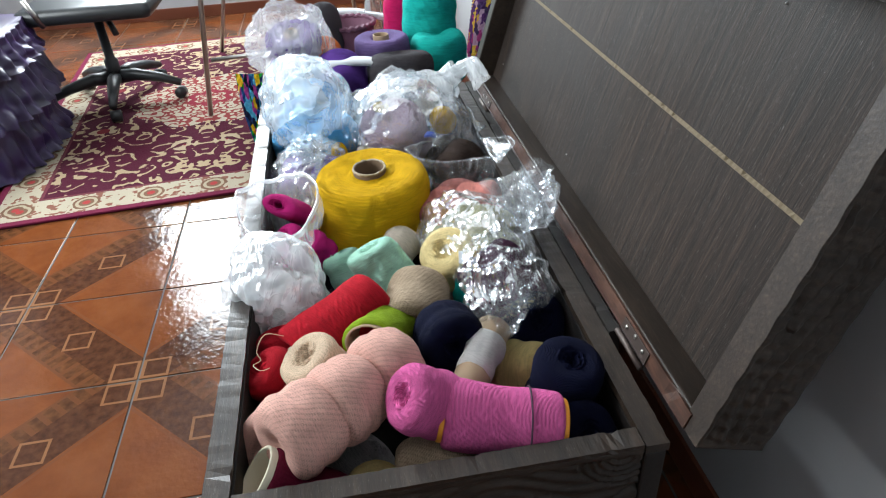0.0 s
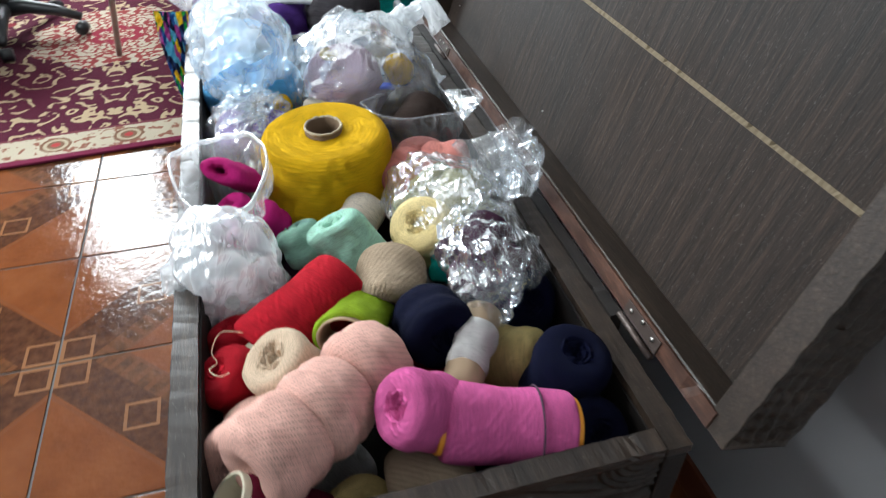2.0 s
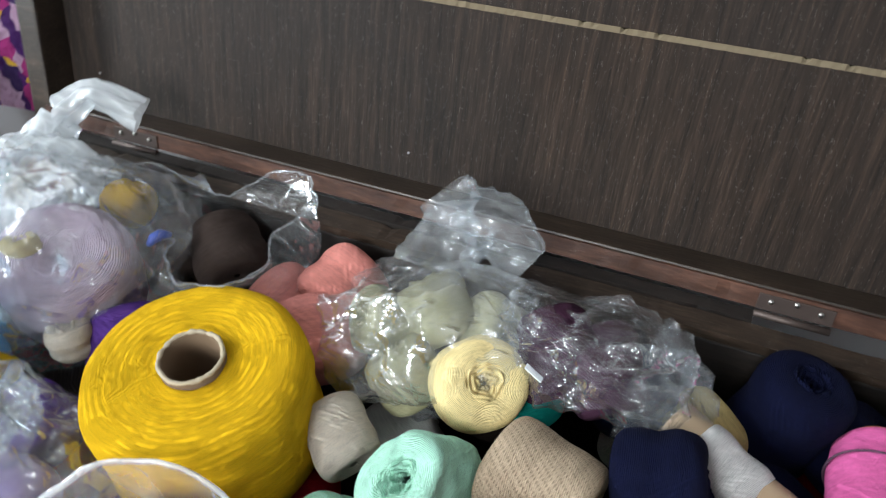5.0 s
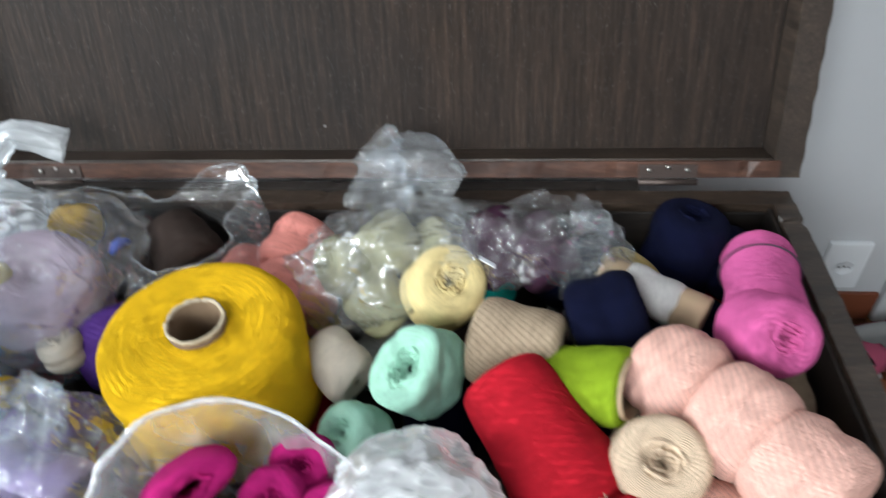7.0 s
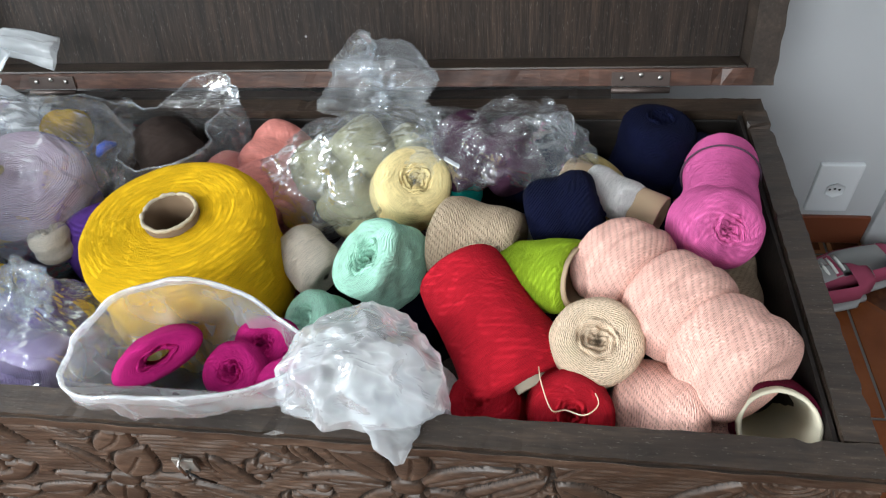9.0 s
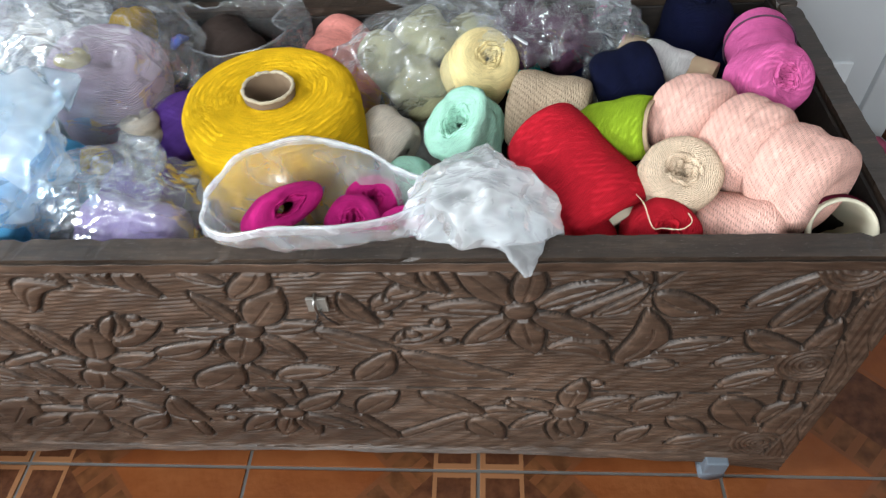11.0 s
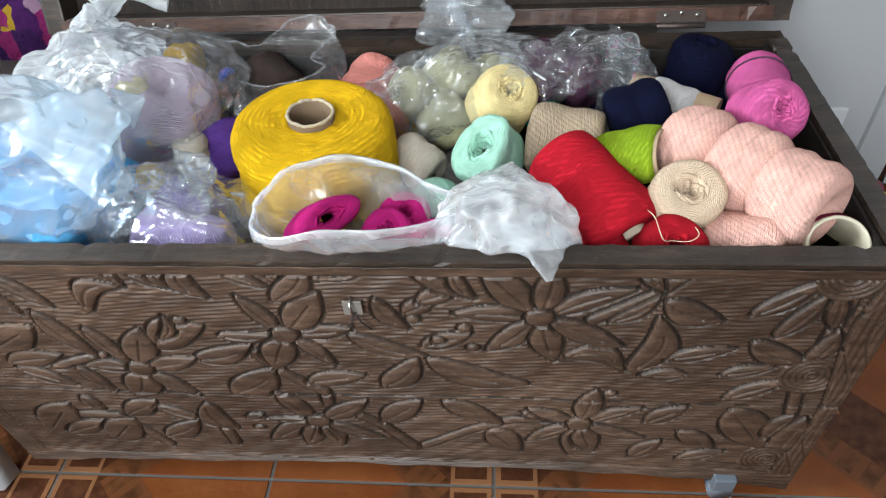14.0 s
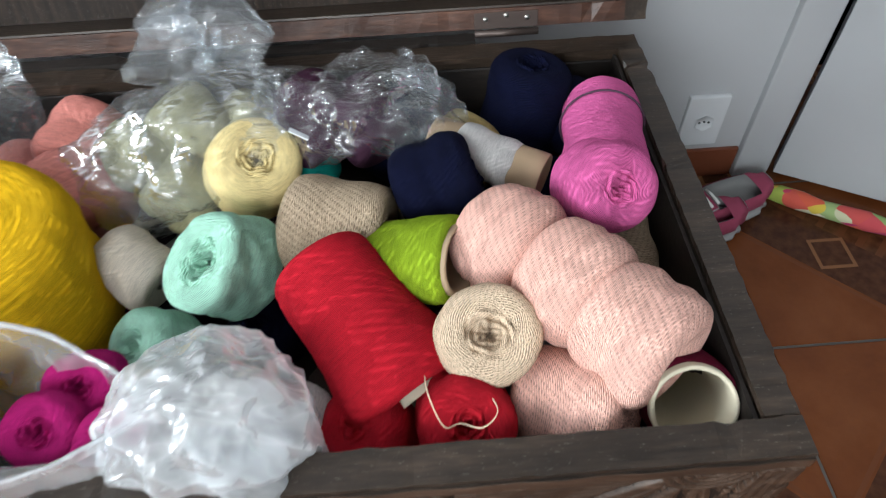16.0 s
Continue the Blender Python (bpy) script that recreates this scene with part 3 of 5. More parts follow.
FLOWERS = [
    ((0.972, 0.32), [(0.943, 0.41, 0.3), (1.052, 0.326, 0.2), (1.002, 0.244, 0.4), (0.884, 0.345, 0.2), (0.905, 0.251, 0.17)]),
    ((0.744, 0.403), [(0.792, 0.478, 0.16), (0.774, 0.325, 0.34), (0.687, 0.335, 0.14), (0.653, 0.417, 0.17), (0.686, 0.485, 0.27)]),
    ((0.738, 0.191), [(0.791, 0.267, 0.2), (0.656, 0.25, 0.19), (0.818, 0.194, 0.13), (0.826, 0.129, 0.2), (0.766, 0.116, 0.26), (0.71, 0.118, 0.24), (0.643, 0.145, 0.15)]),
    ((0.415, 0.444), [(0.487, 0.533, 0.21), (0.521, 0.449, 0.15), (0.481, 0.375, 0.2), (0.391, 0.355, 0.26), (0.307, 0.387, 0.15), (0.305, 0.497, 0.13), (0.403, 0.531, 0.24)]),
    ((0.346, 0.201), [(0.422, 0.237, 0.17), (0.421, 0.148, 0.16), (0.353, 0.109, 0.28), (0.318, 0.121, 0.28), (0.329, 0.29, 0.24), (0.261, 0.245, 0.14), (0.246, 0.164, 0.13)]),
]
SUNS = [(0.072, 0.522), (0.059, 0.333), (0.057, 0.114)]
BERRIES = [(0.509, 0.42), (0.498, 0.38), (0.573, 0.437), (0.836, 0.167), (0.31, 0.28), (0.542, 0.396), (0.88, 0.428)]


def segment(u, v, a, b):
    du, dv = b[0] - a[0], b[1] - a[1]
    n = math.hypot(du, dv)
    t = ((u - a[0]) * du + (v - a[1]) * dv) / n
    s = (-(u - a[0]) * dv + (v - a[1]) * du) / n
    return t / n, s, n


def leaf_shape(u, v, a, b, width, bend):
    """Signed distance-like value of a leaf (plus: inside) and its vein."""
    t, s, n = segment(u, v, a, b)
    tc = np.clip(t, 0, 1)
    s = s - bend * n * np.sin(np.pi * tc)
    half = width * n * np.sin(np.pi * tc ** 0.8) ** 0.8
    inside = np.where((t > 0) & (t < 1), half - np.abs(s), -np.maximum(np.abs(s), n * np.maximum(-t, t - 1)))
    vein = np.where((t > 0.1) & (t < 0.72), np.abs(s), 1.0)
    return inside, vein


def grooves(u, v, seed):
    """Chiselled ground: short uneven horizontal cuts."""
    w = 0.012 * np.sin(u * 7 + seed) + 0.006 * np.sin(u * 17 + v * 9 + seed)
    g = np.sin((v + w * 0.35) * 740 + 2.6 * np.sin(u * 11 + v * 21 + seed))
    k = 0.5 + 0.5 * np.sin(u * 23 + np.sin(v * 61) * 2.0 + seed)
    return 0.0046 + 0.0011 * np.minimum(g, 0.5) * (0.35 + 0.65 * k) + 0.0005 * np.sin(u * 130 + v * 900)


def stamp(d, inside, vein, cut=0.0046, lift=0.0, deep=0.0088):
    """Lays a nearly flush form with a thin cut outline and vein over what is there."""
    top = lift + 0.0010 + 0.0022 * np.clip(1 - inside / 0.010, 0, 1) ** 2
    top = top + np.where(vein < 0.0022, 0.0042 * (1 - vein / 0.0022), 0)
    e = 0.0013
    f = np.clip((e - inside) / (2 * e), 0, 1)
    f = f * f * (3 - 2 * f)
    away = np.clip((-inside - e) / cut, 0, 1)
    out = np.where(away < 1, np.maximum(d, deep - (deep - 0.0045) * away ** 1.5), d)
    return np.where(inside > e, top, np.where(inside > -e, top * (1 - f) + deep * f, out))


def front_depth(u, v):
    d = grooves(u, v, 1.0)
    none = np.full(u.shape, 1.0)
    for st in STEMS:
        inside = np.full(u.shape, -1.0)
        for a, b in zip(st, st[1:]):
            t, s, n = segment(u, v, a, b)
            tc = np.clip(t, 0, 1)
            dist = np.hypot(u - a[0] - (b[0] - a[0]) * tc, v - a[1] - (b[1] - a[1]) * tc)
            inside = np.maximum(inside, 0.0075 - dist)
        d = stamp(d, inside, none)
    for y0, z0, y1, z1, wide, bend in LEAVES:
        i, ve = leaf_shape(u, v, (y0, z0), (y1, z1), wide, bend)
        d = stamp(d, i, ve)
    for (y, z), petals in FLOWERS:
        for k, (py, pz, wide) in enumerate(petals):
            f = 0.014 / math.hypot(py - y, pz - z)
            i, ve = leaf_shape(u, v, (y + (py - y) * f, z + (pz - z) * f), (py, pz), wide, 0.05 * math.sin(k * 2.3))
            d = stamp(d, i, ve)
        i = 0.0175 - np.hypot(u - y, (v - z) * 1.2)
        d = stamp(d, i, none, lift=-0.001)
    for y, z in BERRIES:
        d = stamp(d, 0.0085 - np.hypot(u - y, (v - z) * 1.3), none, cut=0.0035)
    # ringed suns along the end, the seam between boards and the plain border
    for y, z in SUNS:
        rr = np.hypot(u - y, v - z)
        d = np.where(rr < 0.040, 0.0022 + 0.0030 * (np.sin(rr * 800) > 0.25), d)
    side = u - 0.030 - 0.010 * np.sin(v * 16 + 1.0)
    d = np.where(side < 0, 0.0018 + 0.0026 * (np.abs(np.sin(u * 120 + 2.2 * np.sin(v * 26))) < 0.16) + 0.0005 * np.sin(u * 700), d)
    d = np.where((side >= 0) & (side < 0.0045), 0.0085, d)
    far = L - u - 0.030 - 0.008 * np.sin(v * 18)
    d = np.where(far < 0, 0.0018 + 0.0026 * (np.abs(np.sin(u * 130 + 2.0 * np.sin(v * 24))) < 0.16), d)
    seam = np.abs(v - 0.262 + 0.004 * np.sin(u * 9))
    d = np.where(seam < 0.0018, 0.0085, d)
    d = np.where(RIMZ - v < 0.016, 0.001 + 0.0006 * np.sin(u * 90), d)
    d = np.where(np.abs(RIMZ - v - 0.017) < 0.0016, 0.006, d)
    low = 0.048 + 0.004 * np.sin(u * 6) + 0.002 * np.sin(u * 23)
    return np.where(v < low + 0.022, 0.002 + 0.0010 * np.sin(v * 620 + np.sin(u * 14) * 4), d)


def end_depth(u, v):
    d = 0.0032 + 0.0016 * np.sin((v + 0.02 * np.sin(u * 14) + 0.01 * np.sin(u * 33)) * 300) + 0.0008 * np.sin(v * 900 + u * 40)
    rnd = np.random.RandomState(9)
    for k in range(15):
        a = (rnd.uniform(0.05, 0.5), rnd.uniform(0.1, 0.50))
        an, n = rnd.uniform(0, 6.28), rnd.uniform(0.09, 0.17)
        i, ve = leaf_shape(u, v, a, (a[0] + n * math.cos(an), a[1] + n * 0.6 * math.sin(an)), rnd.uniform(0.14, 0.24), rnd.uniform(-0.2, 0.2))
        d = stamp(d, i, ve)
    for c in (0.055, W - 0.055):
        rr = np.hypot(u - c, v - 0.525)
        d = np.where(rr < 0.055, 0.002 + 0.004 * (np.sin(rr * 620) > 0.35), d)
    return np.where(RIMZ - v < 0.012, 0.001, d)


chest = empty("chest", pose(0, 0, 0), "large dark wooden chest with carved flowers, lid open", "chest")
Z0 = 0.034


def front_place(u, v, d):
    edge = 0.066 - 0.05 * np.exp(-u / 0.16) - 0.018 * np.clip((u - 0.8) / 0.45, 0, 1) + 0.002 * np.sin(u * 19) + 0.0012 * np.sin(u * 57)
    low = (edge - Z0) * np.clip(1 - (v - Z0) / 0.05, 0, 1)
    return np.stack([d - 0.004, u, v + low], -1)


carve("front_panel", 0.0, L, Z0, RIMZ, 0.0014, front_depth, front_place, CUT_SHADE, chest, TH, WORN)
carve("end_panel", TH + 0.001, W - TH - 0.001, Z0, RIMZ - 0.002, 0.003, end_depth, lambda u, v, d: np.stack([u, d, v], -1), CARVED_SHADED, chest, TH - 0.002)
carve("end_panel", TH + 0.001, W - TH - 0.001, Z0, RIMZ - 0.002, 0.006, end_depth, lambda u, v, d: np.stack([u, L - d, v], -1), CARVED_SHADED, chest, TH - 0.002)
part("back_panel", boxbm(W - TH, W, 0.0, L, Z0, RIMZ - 0.012, bevel=0.003), INNER, chest, smooth=False)
part("bottom_board", boxbm(TH + 0.001, W - TH - 0.001, TH + 0.001, L - TH - 0.001, Z0 + 0.03, Z0 + 0.05), INNER, chest, smooth=False)


def rough_bar(x0, x1, y0, y1, z0, z1, seed, cuts=60):
    """A thin worn strip of wood with chipped edges."""
    bm = bmesh.new()
    along = 1 if y1 - y0 > x1 - x0 else 0
    n = cuts
    rows = []
    for i in range(n + 1):
        t = i / n
        ring = []
        for sx, sz in ((0, 0), (1, 0), (1, 1), (0, 1)):
            j = noise.noise(Vector((i * 0.6, sx * 3.0 + seed, sz * 5.0))) * 0.0016 + (-0.003 if noise.noise(Vector((i * 1.9, seed, sx * 7.0))) > 0.45 and sz else 0)
            if along:
                ring.append(bm.verts.new((x0 + (x1 - x0) * sx + (j if sx else -j), y0 + (y1 - y0) * t, z0 + (z1 - z0) * sz + j * 0.6)))
            else:
                ring.append(bm.verts.new((x0 + (x1 - x0) * t, y0 + (y1 - y0) * sx + (j if sx else -j), z0 + (z1 - z0) * sz + j * 0.6)))
        rows.append(ring)
    for a, b in zip(rows, rows[1:]):
        for k in range(4):
            bm.faces.new((a[k], a[(k + 1) % 4], b[(k + 1) % 4], b[k]))
    bm.faces.new(rows[0][::-1]), bm.faces.new(rows[-1])
    bmesh.ops.recalc_face_normals(bm, faces=bm.faces)
    return bm


part("top_edge", rough_bar(-0.001, TH + 0.002, 0.0, L, RIMZ + 0.0005, RIMZ + 0.006, 1, 110), RIM, chest, "worn greyish rim", smooth=False)
part("top_edge", rough_bar(TH + 0.004, W - TH - 0.002, 0.0, TH, RIMZ - 0.0015, RIMZ + 0.005, 2), RIM, chest, "worn greyish rim", smooth=False)
part("top_edge", rough_bar(TH + 0.004, W - TH - 0.002, L - TH, L, RIMZ - 0.0015, RIMZ + 0.005, 3), RIM, chest, "worn greyish rim", smooth=False)
part("top_edge", rough_bar(W - TH + 0.0005, W + 0.002, 0.0, L, RIMZ - 0.0115, RIMZ + 0.002, 4, 110), RIM, chest, "worn greyish rim", smooth=False)
# added dark strip that closes the gap between back panel and lid
part("hinge_rail", rough_bar(W + 0.003, 0.5655, 0.20, L - 0.01, 0.50, 0.540, 5, 90), INNER, chest, "dark rail added to close the gap below the lid", smooth=False)
# thin sheets added inside the panels to make the inner faces darker
part("inner_lining", boxbm(TH + 0.0005, TH + 0.004, TH + 0.001, L - TH - 0.001, Z0 + 0.05, RIMZ - 0.004), INNER, chest, smooth=False)
for y0 in (TH + 0.001, L - TH - 0.005):
    part("inner_lining", boxbm(TH + 0.005, W - TH - 0.001, y0, y0 + 0.004, Z0 + 0.05, RIMZ - 0.004), INNER, chest, smooth=False)
for y in (0.105, L - 0.06):
    for x in ((0.0, W - 0.06) if y < 0.5 else (0.12, W - 0.06)):
        w = part("caster", tube(bmesh.new(), [(x - 0.012, y, 0.02), (x + 0.012, y, 0.02)], 0.02, 18), GREY_PL, chest, "grey plastic caster")
        part("caster_plate", boxbm(x - 0.015, x + 0.018, y - 0.017, y + 0.017, 0.03, Z0 + 0.03, bevel=0.003), GREY_PL, w, smooth=False)

# latch plate
part("hasp", boxbm(-0.008, -0.0045, 0.632, 0.656, 0.454, 0.478, bevel=0.001), BRIGHT, chest, "small steel hasp plate", smooth=False)
part("staple", tube(bmesh.new(), [(-0.003, 0.645, 0.481), (-0.014, 0.645, 0.479), (-0.015, 0.643, 0.461), (-0.004, 0.641, 0.457)], 0.0018, 8), STEEL, chest)
part("wire", tube(bmesh.new(), [(-0.012, 0.643, 0.463), (-0.010, 0.636, 0.443), (-0.005, 0.626, 0.423)], 0.0012, 6), BLACK, chest)
part("wire", tube(bmesh.new(), [(-0.012, 0.643, 0.463), (-0.010, 0.648, 0.443), (-0.005, 0.654, 0.428)], 0.0012, 6), BLACK, chest)

# ---------------------------------------------------------------- lid (child of the chest, leaning open)
LEAN_LID, LW, LD = 17.0, 0.53, 0.094
lid = empty("lid", pose(0.568, 0, 0.543, 0, LEAN_LID, 0), "", "")
for k in ("label", "category"):
    if k in lid:
        del lid[k]
lid["label"] = "open lid with a dark plywood inside"
lid.parent = chest
LY0, LY1, FR, REC = -0.020, L + 0.016, 0.038, 0.050


def swirl_depth(u, v):
    d = 0.002 + 0.0022 * np.sin((v + 0.018 * np.sin(u * 16)) * 330) + 0.001 * np.sin(u * 300)
    s = np.abs(np.sin(u * 22 + 3 * np.sin(v * 60)) * 0.5 + (v - 0.04) * 14)
    d = np.where(s < 0.12, 0.006, d)
    edge = np.minimum(np.minimum(v, LD - v), np.minimum(u, LW - u))
    return np.where(edge < 0.007, 0.0012 + 0.0008 * np.sin(u * 140), d)


carve("lid_end", 0.0, LW, 0.0, LD, 0.0028, swirl_depth, lambda u, v, d: np.stack([v, LY0 + d, u], -1), CARVED_SHADED, lid, FR)
part("lid_end", boxbm(0.0, LD, LY1 - FR, LY1, 0.0, LW, bevel=0.004), RIM, lid, smooth=False)
part("lid_rail", boxbm(0.002, LD, LY0 + FR + 0.0005, LY1 - FR - 0.0005, 0.0, 0.028, bevel=0.003), RIM, lid, smooth=False)
part("lid_rail", boxbm(0.0, LD, LY0 + FR + 0.0005, LY1 - FR - 0.0005, LW - FR, LW, bevel=0.003), RIM, lid, smooth=False)
part("edge_strip", rough_bar(-0.0025, 0.0018, LY0 + 0.03, LY1 - 0.03, 0.001, 0.025, 6, 90), RED_EDGE, lid, "worn reddish wooden edge", smooth=False)
SPL = 0.265
part("plywood_panel", boxbm(REC, LD - 0.004, LY0 + FR + 0.001, LY1 - FR - 0.001, 0.0285, SPL - 0.0035), PLY, lid, smooth=False)
part("plywood_panel", boxbm(REC, LD - 0.004, LY0 + FR + 0.001, LY1 - FR - 0.001, SPL + 0.0035, LW - FR - 0.0005), PLY, lid, smooth=False)
part("joint_filler", rough_bar(REC + 0.0005, LD - 0.006, LY0 + FR + 0.002, LY1 - FR - 0.002, SPL - 0.0034, SPL + 0.0034, 8, 260), CORK, lid, "pale crumbly filler along the joint", smooth=False)


def hinge(y):
    h = part("hinge", boxbm(-0.0045, -0.0027, y - 0.04, y + 0.04, 0.001, 0.021, bevel=0.0006), RUSTY, lid, "old steel hinge", smooth=False)
    part("knuckle", tube(bmesh.new(), [(-0.007, y - 0.04, -0.004), (-0.007, y + 0.04, -0.004)], 0.0045, 12), RUSTY, h)
    for k in (-0.026, 0.0, 0.026):
        part("screw", tube(bmesh.new(), [(-0.0062, y + k, 0.013 + 0.004 * (k == 0)), (-0.0044, y + k, 0.013 + 0.004 * (k == 0))], 0.0032, 10), STEEL, h)


hinge(0.16)
hinge(1.08)

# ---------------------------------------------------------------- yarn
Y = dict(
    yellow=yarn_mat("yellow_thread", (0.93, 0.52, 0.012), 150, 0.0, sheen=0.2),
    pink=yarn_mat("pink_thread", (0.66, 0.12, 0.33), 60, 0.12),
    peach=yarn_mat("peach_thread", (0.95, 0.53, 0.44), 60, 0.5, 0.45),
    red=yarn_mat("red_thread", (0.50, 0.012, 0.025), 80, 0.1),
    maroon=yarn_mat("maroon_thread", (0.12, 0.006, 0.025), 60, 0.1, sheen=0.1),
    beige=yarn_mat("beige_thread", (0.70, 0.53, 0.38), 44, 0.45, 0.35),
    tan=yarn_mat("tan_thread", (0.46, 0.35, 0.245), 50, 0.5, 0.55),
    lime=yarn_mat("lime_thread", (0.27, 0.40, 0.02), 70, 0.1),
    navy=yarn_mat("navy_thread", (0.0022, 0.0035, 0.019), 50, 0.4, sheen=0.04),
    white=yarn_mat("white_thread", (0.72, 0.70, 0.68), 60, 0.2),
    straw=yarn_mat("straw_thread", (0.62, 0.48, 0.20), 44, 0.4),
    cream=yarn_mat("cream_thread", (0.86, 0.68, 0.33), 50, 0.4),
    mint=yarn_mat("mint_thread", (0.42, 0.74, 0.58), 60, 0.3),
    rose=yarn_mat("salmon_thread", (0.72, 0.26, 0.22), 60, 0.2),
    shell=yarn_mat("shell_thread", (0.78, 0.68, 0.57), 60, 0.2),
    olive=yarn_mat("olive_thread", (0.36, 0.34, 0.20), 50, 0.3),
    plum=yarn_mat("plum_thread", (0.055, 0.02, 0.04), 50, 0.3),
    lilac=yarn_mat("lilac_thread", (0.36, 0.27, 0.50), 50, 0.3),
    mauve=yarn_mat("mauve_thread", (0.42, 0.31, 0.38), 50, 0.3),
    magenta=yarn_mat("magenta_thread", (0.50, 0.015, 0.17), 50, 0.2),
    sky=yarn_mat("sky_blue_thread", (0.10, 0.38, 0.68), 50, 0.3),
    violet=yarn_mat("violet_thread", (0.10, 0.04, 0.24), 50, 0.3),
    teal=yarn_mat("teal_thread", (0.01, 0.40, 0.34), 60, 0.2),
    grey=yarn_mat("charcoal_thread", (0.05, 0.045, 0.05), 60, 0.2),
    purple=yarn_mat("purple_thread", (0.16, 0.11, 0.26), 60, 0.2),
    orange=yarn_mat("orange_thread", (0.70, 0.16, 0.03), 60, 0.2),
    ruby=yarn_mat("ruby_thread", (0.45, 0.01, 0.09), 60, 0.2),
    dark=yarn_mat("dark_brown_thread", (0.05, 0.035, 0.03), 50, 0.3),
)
Z = Vector((0, 0, 1))


def ball(name, col, c, r, axis, label, h=None, **kw):
    """A soft wound ball or pull skein about c, its winding axis along axis."""
    h = h or 1.75 * r
    a = Vector(axis).normalized() * h / 2
    c = Vector(c)
    kw.setdefault("edge", min(h * 0.34, r * 0.36))
    kw.setdefault("hole", 0.0035)
    kw.setdefault("dip", r * 0.2)
    kw.setdefault("roll", 0.0026 * min(1.0, (0.045 / r) ** 2))
    kw.setdefault("amp", 0.0034)
    return yarn(name, Y[col], c - a, c + a, r, r * 0.97, label, "yarn ball", **kw)


# the near end
yellow_cone = yarn("yarn_cone", Y["yellow"], (0.252, 0.733, 0.41), (0.248, 0.727, 0.574), 0.119, 0.115, "big yellow yarn cone on a cardboard tube", "yarn cone", hole=0.033, edge=0.026, core=CARD_HOLLOW, core_out=0.007, dip=0.003, seed=2, amp=0.003, sides=110, roll=0.0006)
torn = bmesh.new()
rim_h = (Vector((0.248, 0.727, 0.574)) - Vector((0.252, 0.733, 0.41))).length + 0.007
tube(torn, [((0.0315 + 0.0004 * math.sin(a * 7)) * math.cos(a), (0.0315 + 0.0004 * math.sin(a * 5)) * math.sin(a), rim_h + 0.0016 * noise.noise(Vector((math.cos(a) * 4, math.sin(a) * 4, 1)))) for a in [k * math.pi / 40 for k in range(81)]], [0.0024 + 0.0013 * noise.noise(Vector((math.cos(k * 0.0785) * 6, math.sin(k * 0.0785) * 6, 5))) for k in range(81)], 7)
part("torn_paper_rim", torn, PAPER, yellow_cone, "pale torn paper at the tube's end")
ball("yarn_ball", "pink", (0.270, 0.105, 0.558), 0.044, (-0.66, -0.16, 0.56), "bright pink ball of thread with a rolled top", h=0.085, seed=3)
yarn("yarn_cone", Y["pink"], (0.43, 0.066, 0.518), (0.288, 0.094, 0.544), 0.043, 0.044, "bright pink yarn cone tied with a dark thread", "yarn cone", core=mat("orange_core", (0.75, 0.28, 0.02), 0.6)[0], core_r=0.036, core_out=0.006, hole=0.036, edge=0.008, seed=4)
for c, s in (((0.226, 0.202, 0.532), 5), ((0.170, 0.150, 0.540), 6), ((0.112, 0.108, 0.542), 7)):
    a = Vector((-0.80, -0.60, 0.04)) * 0.042
    yarn("yarn_ball", Y["peach"], Vector(c) - a, Vector(c) + a, 0.054, 0.057, "peach ball of lacy wound cotton thread", "yarn ball", hole=0.008, edge=0.028 - 0.008 * (s == 7), seed=s, amp=0.0045)
ball("yarn_ball", "peach", (0.078, 0.158, 0.484), 0.048, (-0.45, -0.75, 0.35), "peach ball of cotton thread low in the chest", seed=8, h=0.095)
yarn("yarn_cone", Y["maroon"], (0.150, 0.062, 0.43), (0.058, 0.070, 0.512), 0.040, 0.040, "nearly empty maroon cone on a pale cardboard tube", "yarn cone", core=CARD_PALE, core_r=0.0365, core_out=0.008, hole=0.0365, edge=0.006, seed=9)
ball("yarn_ball", "beige", (0.136, 0.232, 0.514), 0.046, (-0.42, -0.02, 0.80), "beige ball of thread with a hollow centre", h=0.090, seed=10, edge=0.012, dip=0.016, roll=0.0030)
ball("yarn_ball", "red", (0.068, 0.256, 0.494), 0.042, (-0.55, 0.0, 0.75), "small red ball of thread", seed=11)
ball("yarn_ball", "red", (0.072, 0.338, 0.470), 0.041, (-0.1, 0.3, 0.9), "small red ball of thread", seed=12)
yarn("yarn_cone", Y["red"], (0.098, 0.298, 0.478), (0.232, 0.385, 0.518), 0.061, 0.052, "red yarn cone lying on its side", "yarn cone", core=CARD_PALE, core_r=0.030, core_out=0.004, hole=0.030, edge=0.013, seed=13, sides=90)
yarn("yarn_cone", Y["lime"], (0.250, 0.340, 0.498), (0.209, 0.250, 0.538), 0.040, 0.044, "lime green cone with a crushed cardboard tube", "yarn cone", core=CARD, core_r=0.037, core_out=0.005, hole=0.037, edge=0.006, squash=(1.05, 0.80), seed=14, amp=0.006)
ball("yarn_ball", "navy", (0.325, 0.262, 0.520), 0.049, (0.1, -0.9, 0.3), "navy blue ball of thread", seed=15)
yarn("yarn_cone", Y["tan"], (0.302, 0.418, 0.500), (0.275, 0.318, 0.500), 0.053, 0.051, "tan cone of lacy wound cotton thread", "yarn cone", hole=0.009, edge=0.012, seed=16, roll=0.0012)
yarn("yarn_cone", Y["white"], (0.378, 0.236, 0.522), (0.342, 0.175, 0.518), 0.029, 0.026, "white thread remnant on a brown cardboard cone", "yarn cone", core=CARD, core_r=0.0255, core_out=0.03, hole=0.0255, edge=0.005, seed=17)
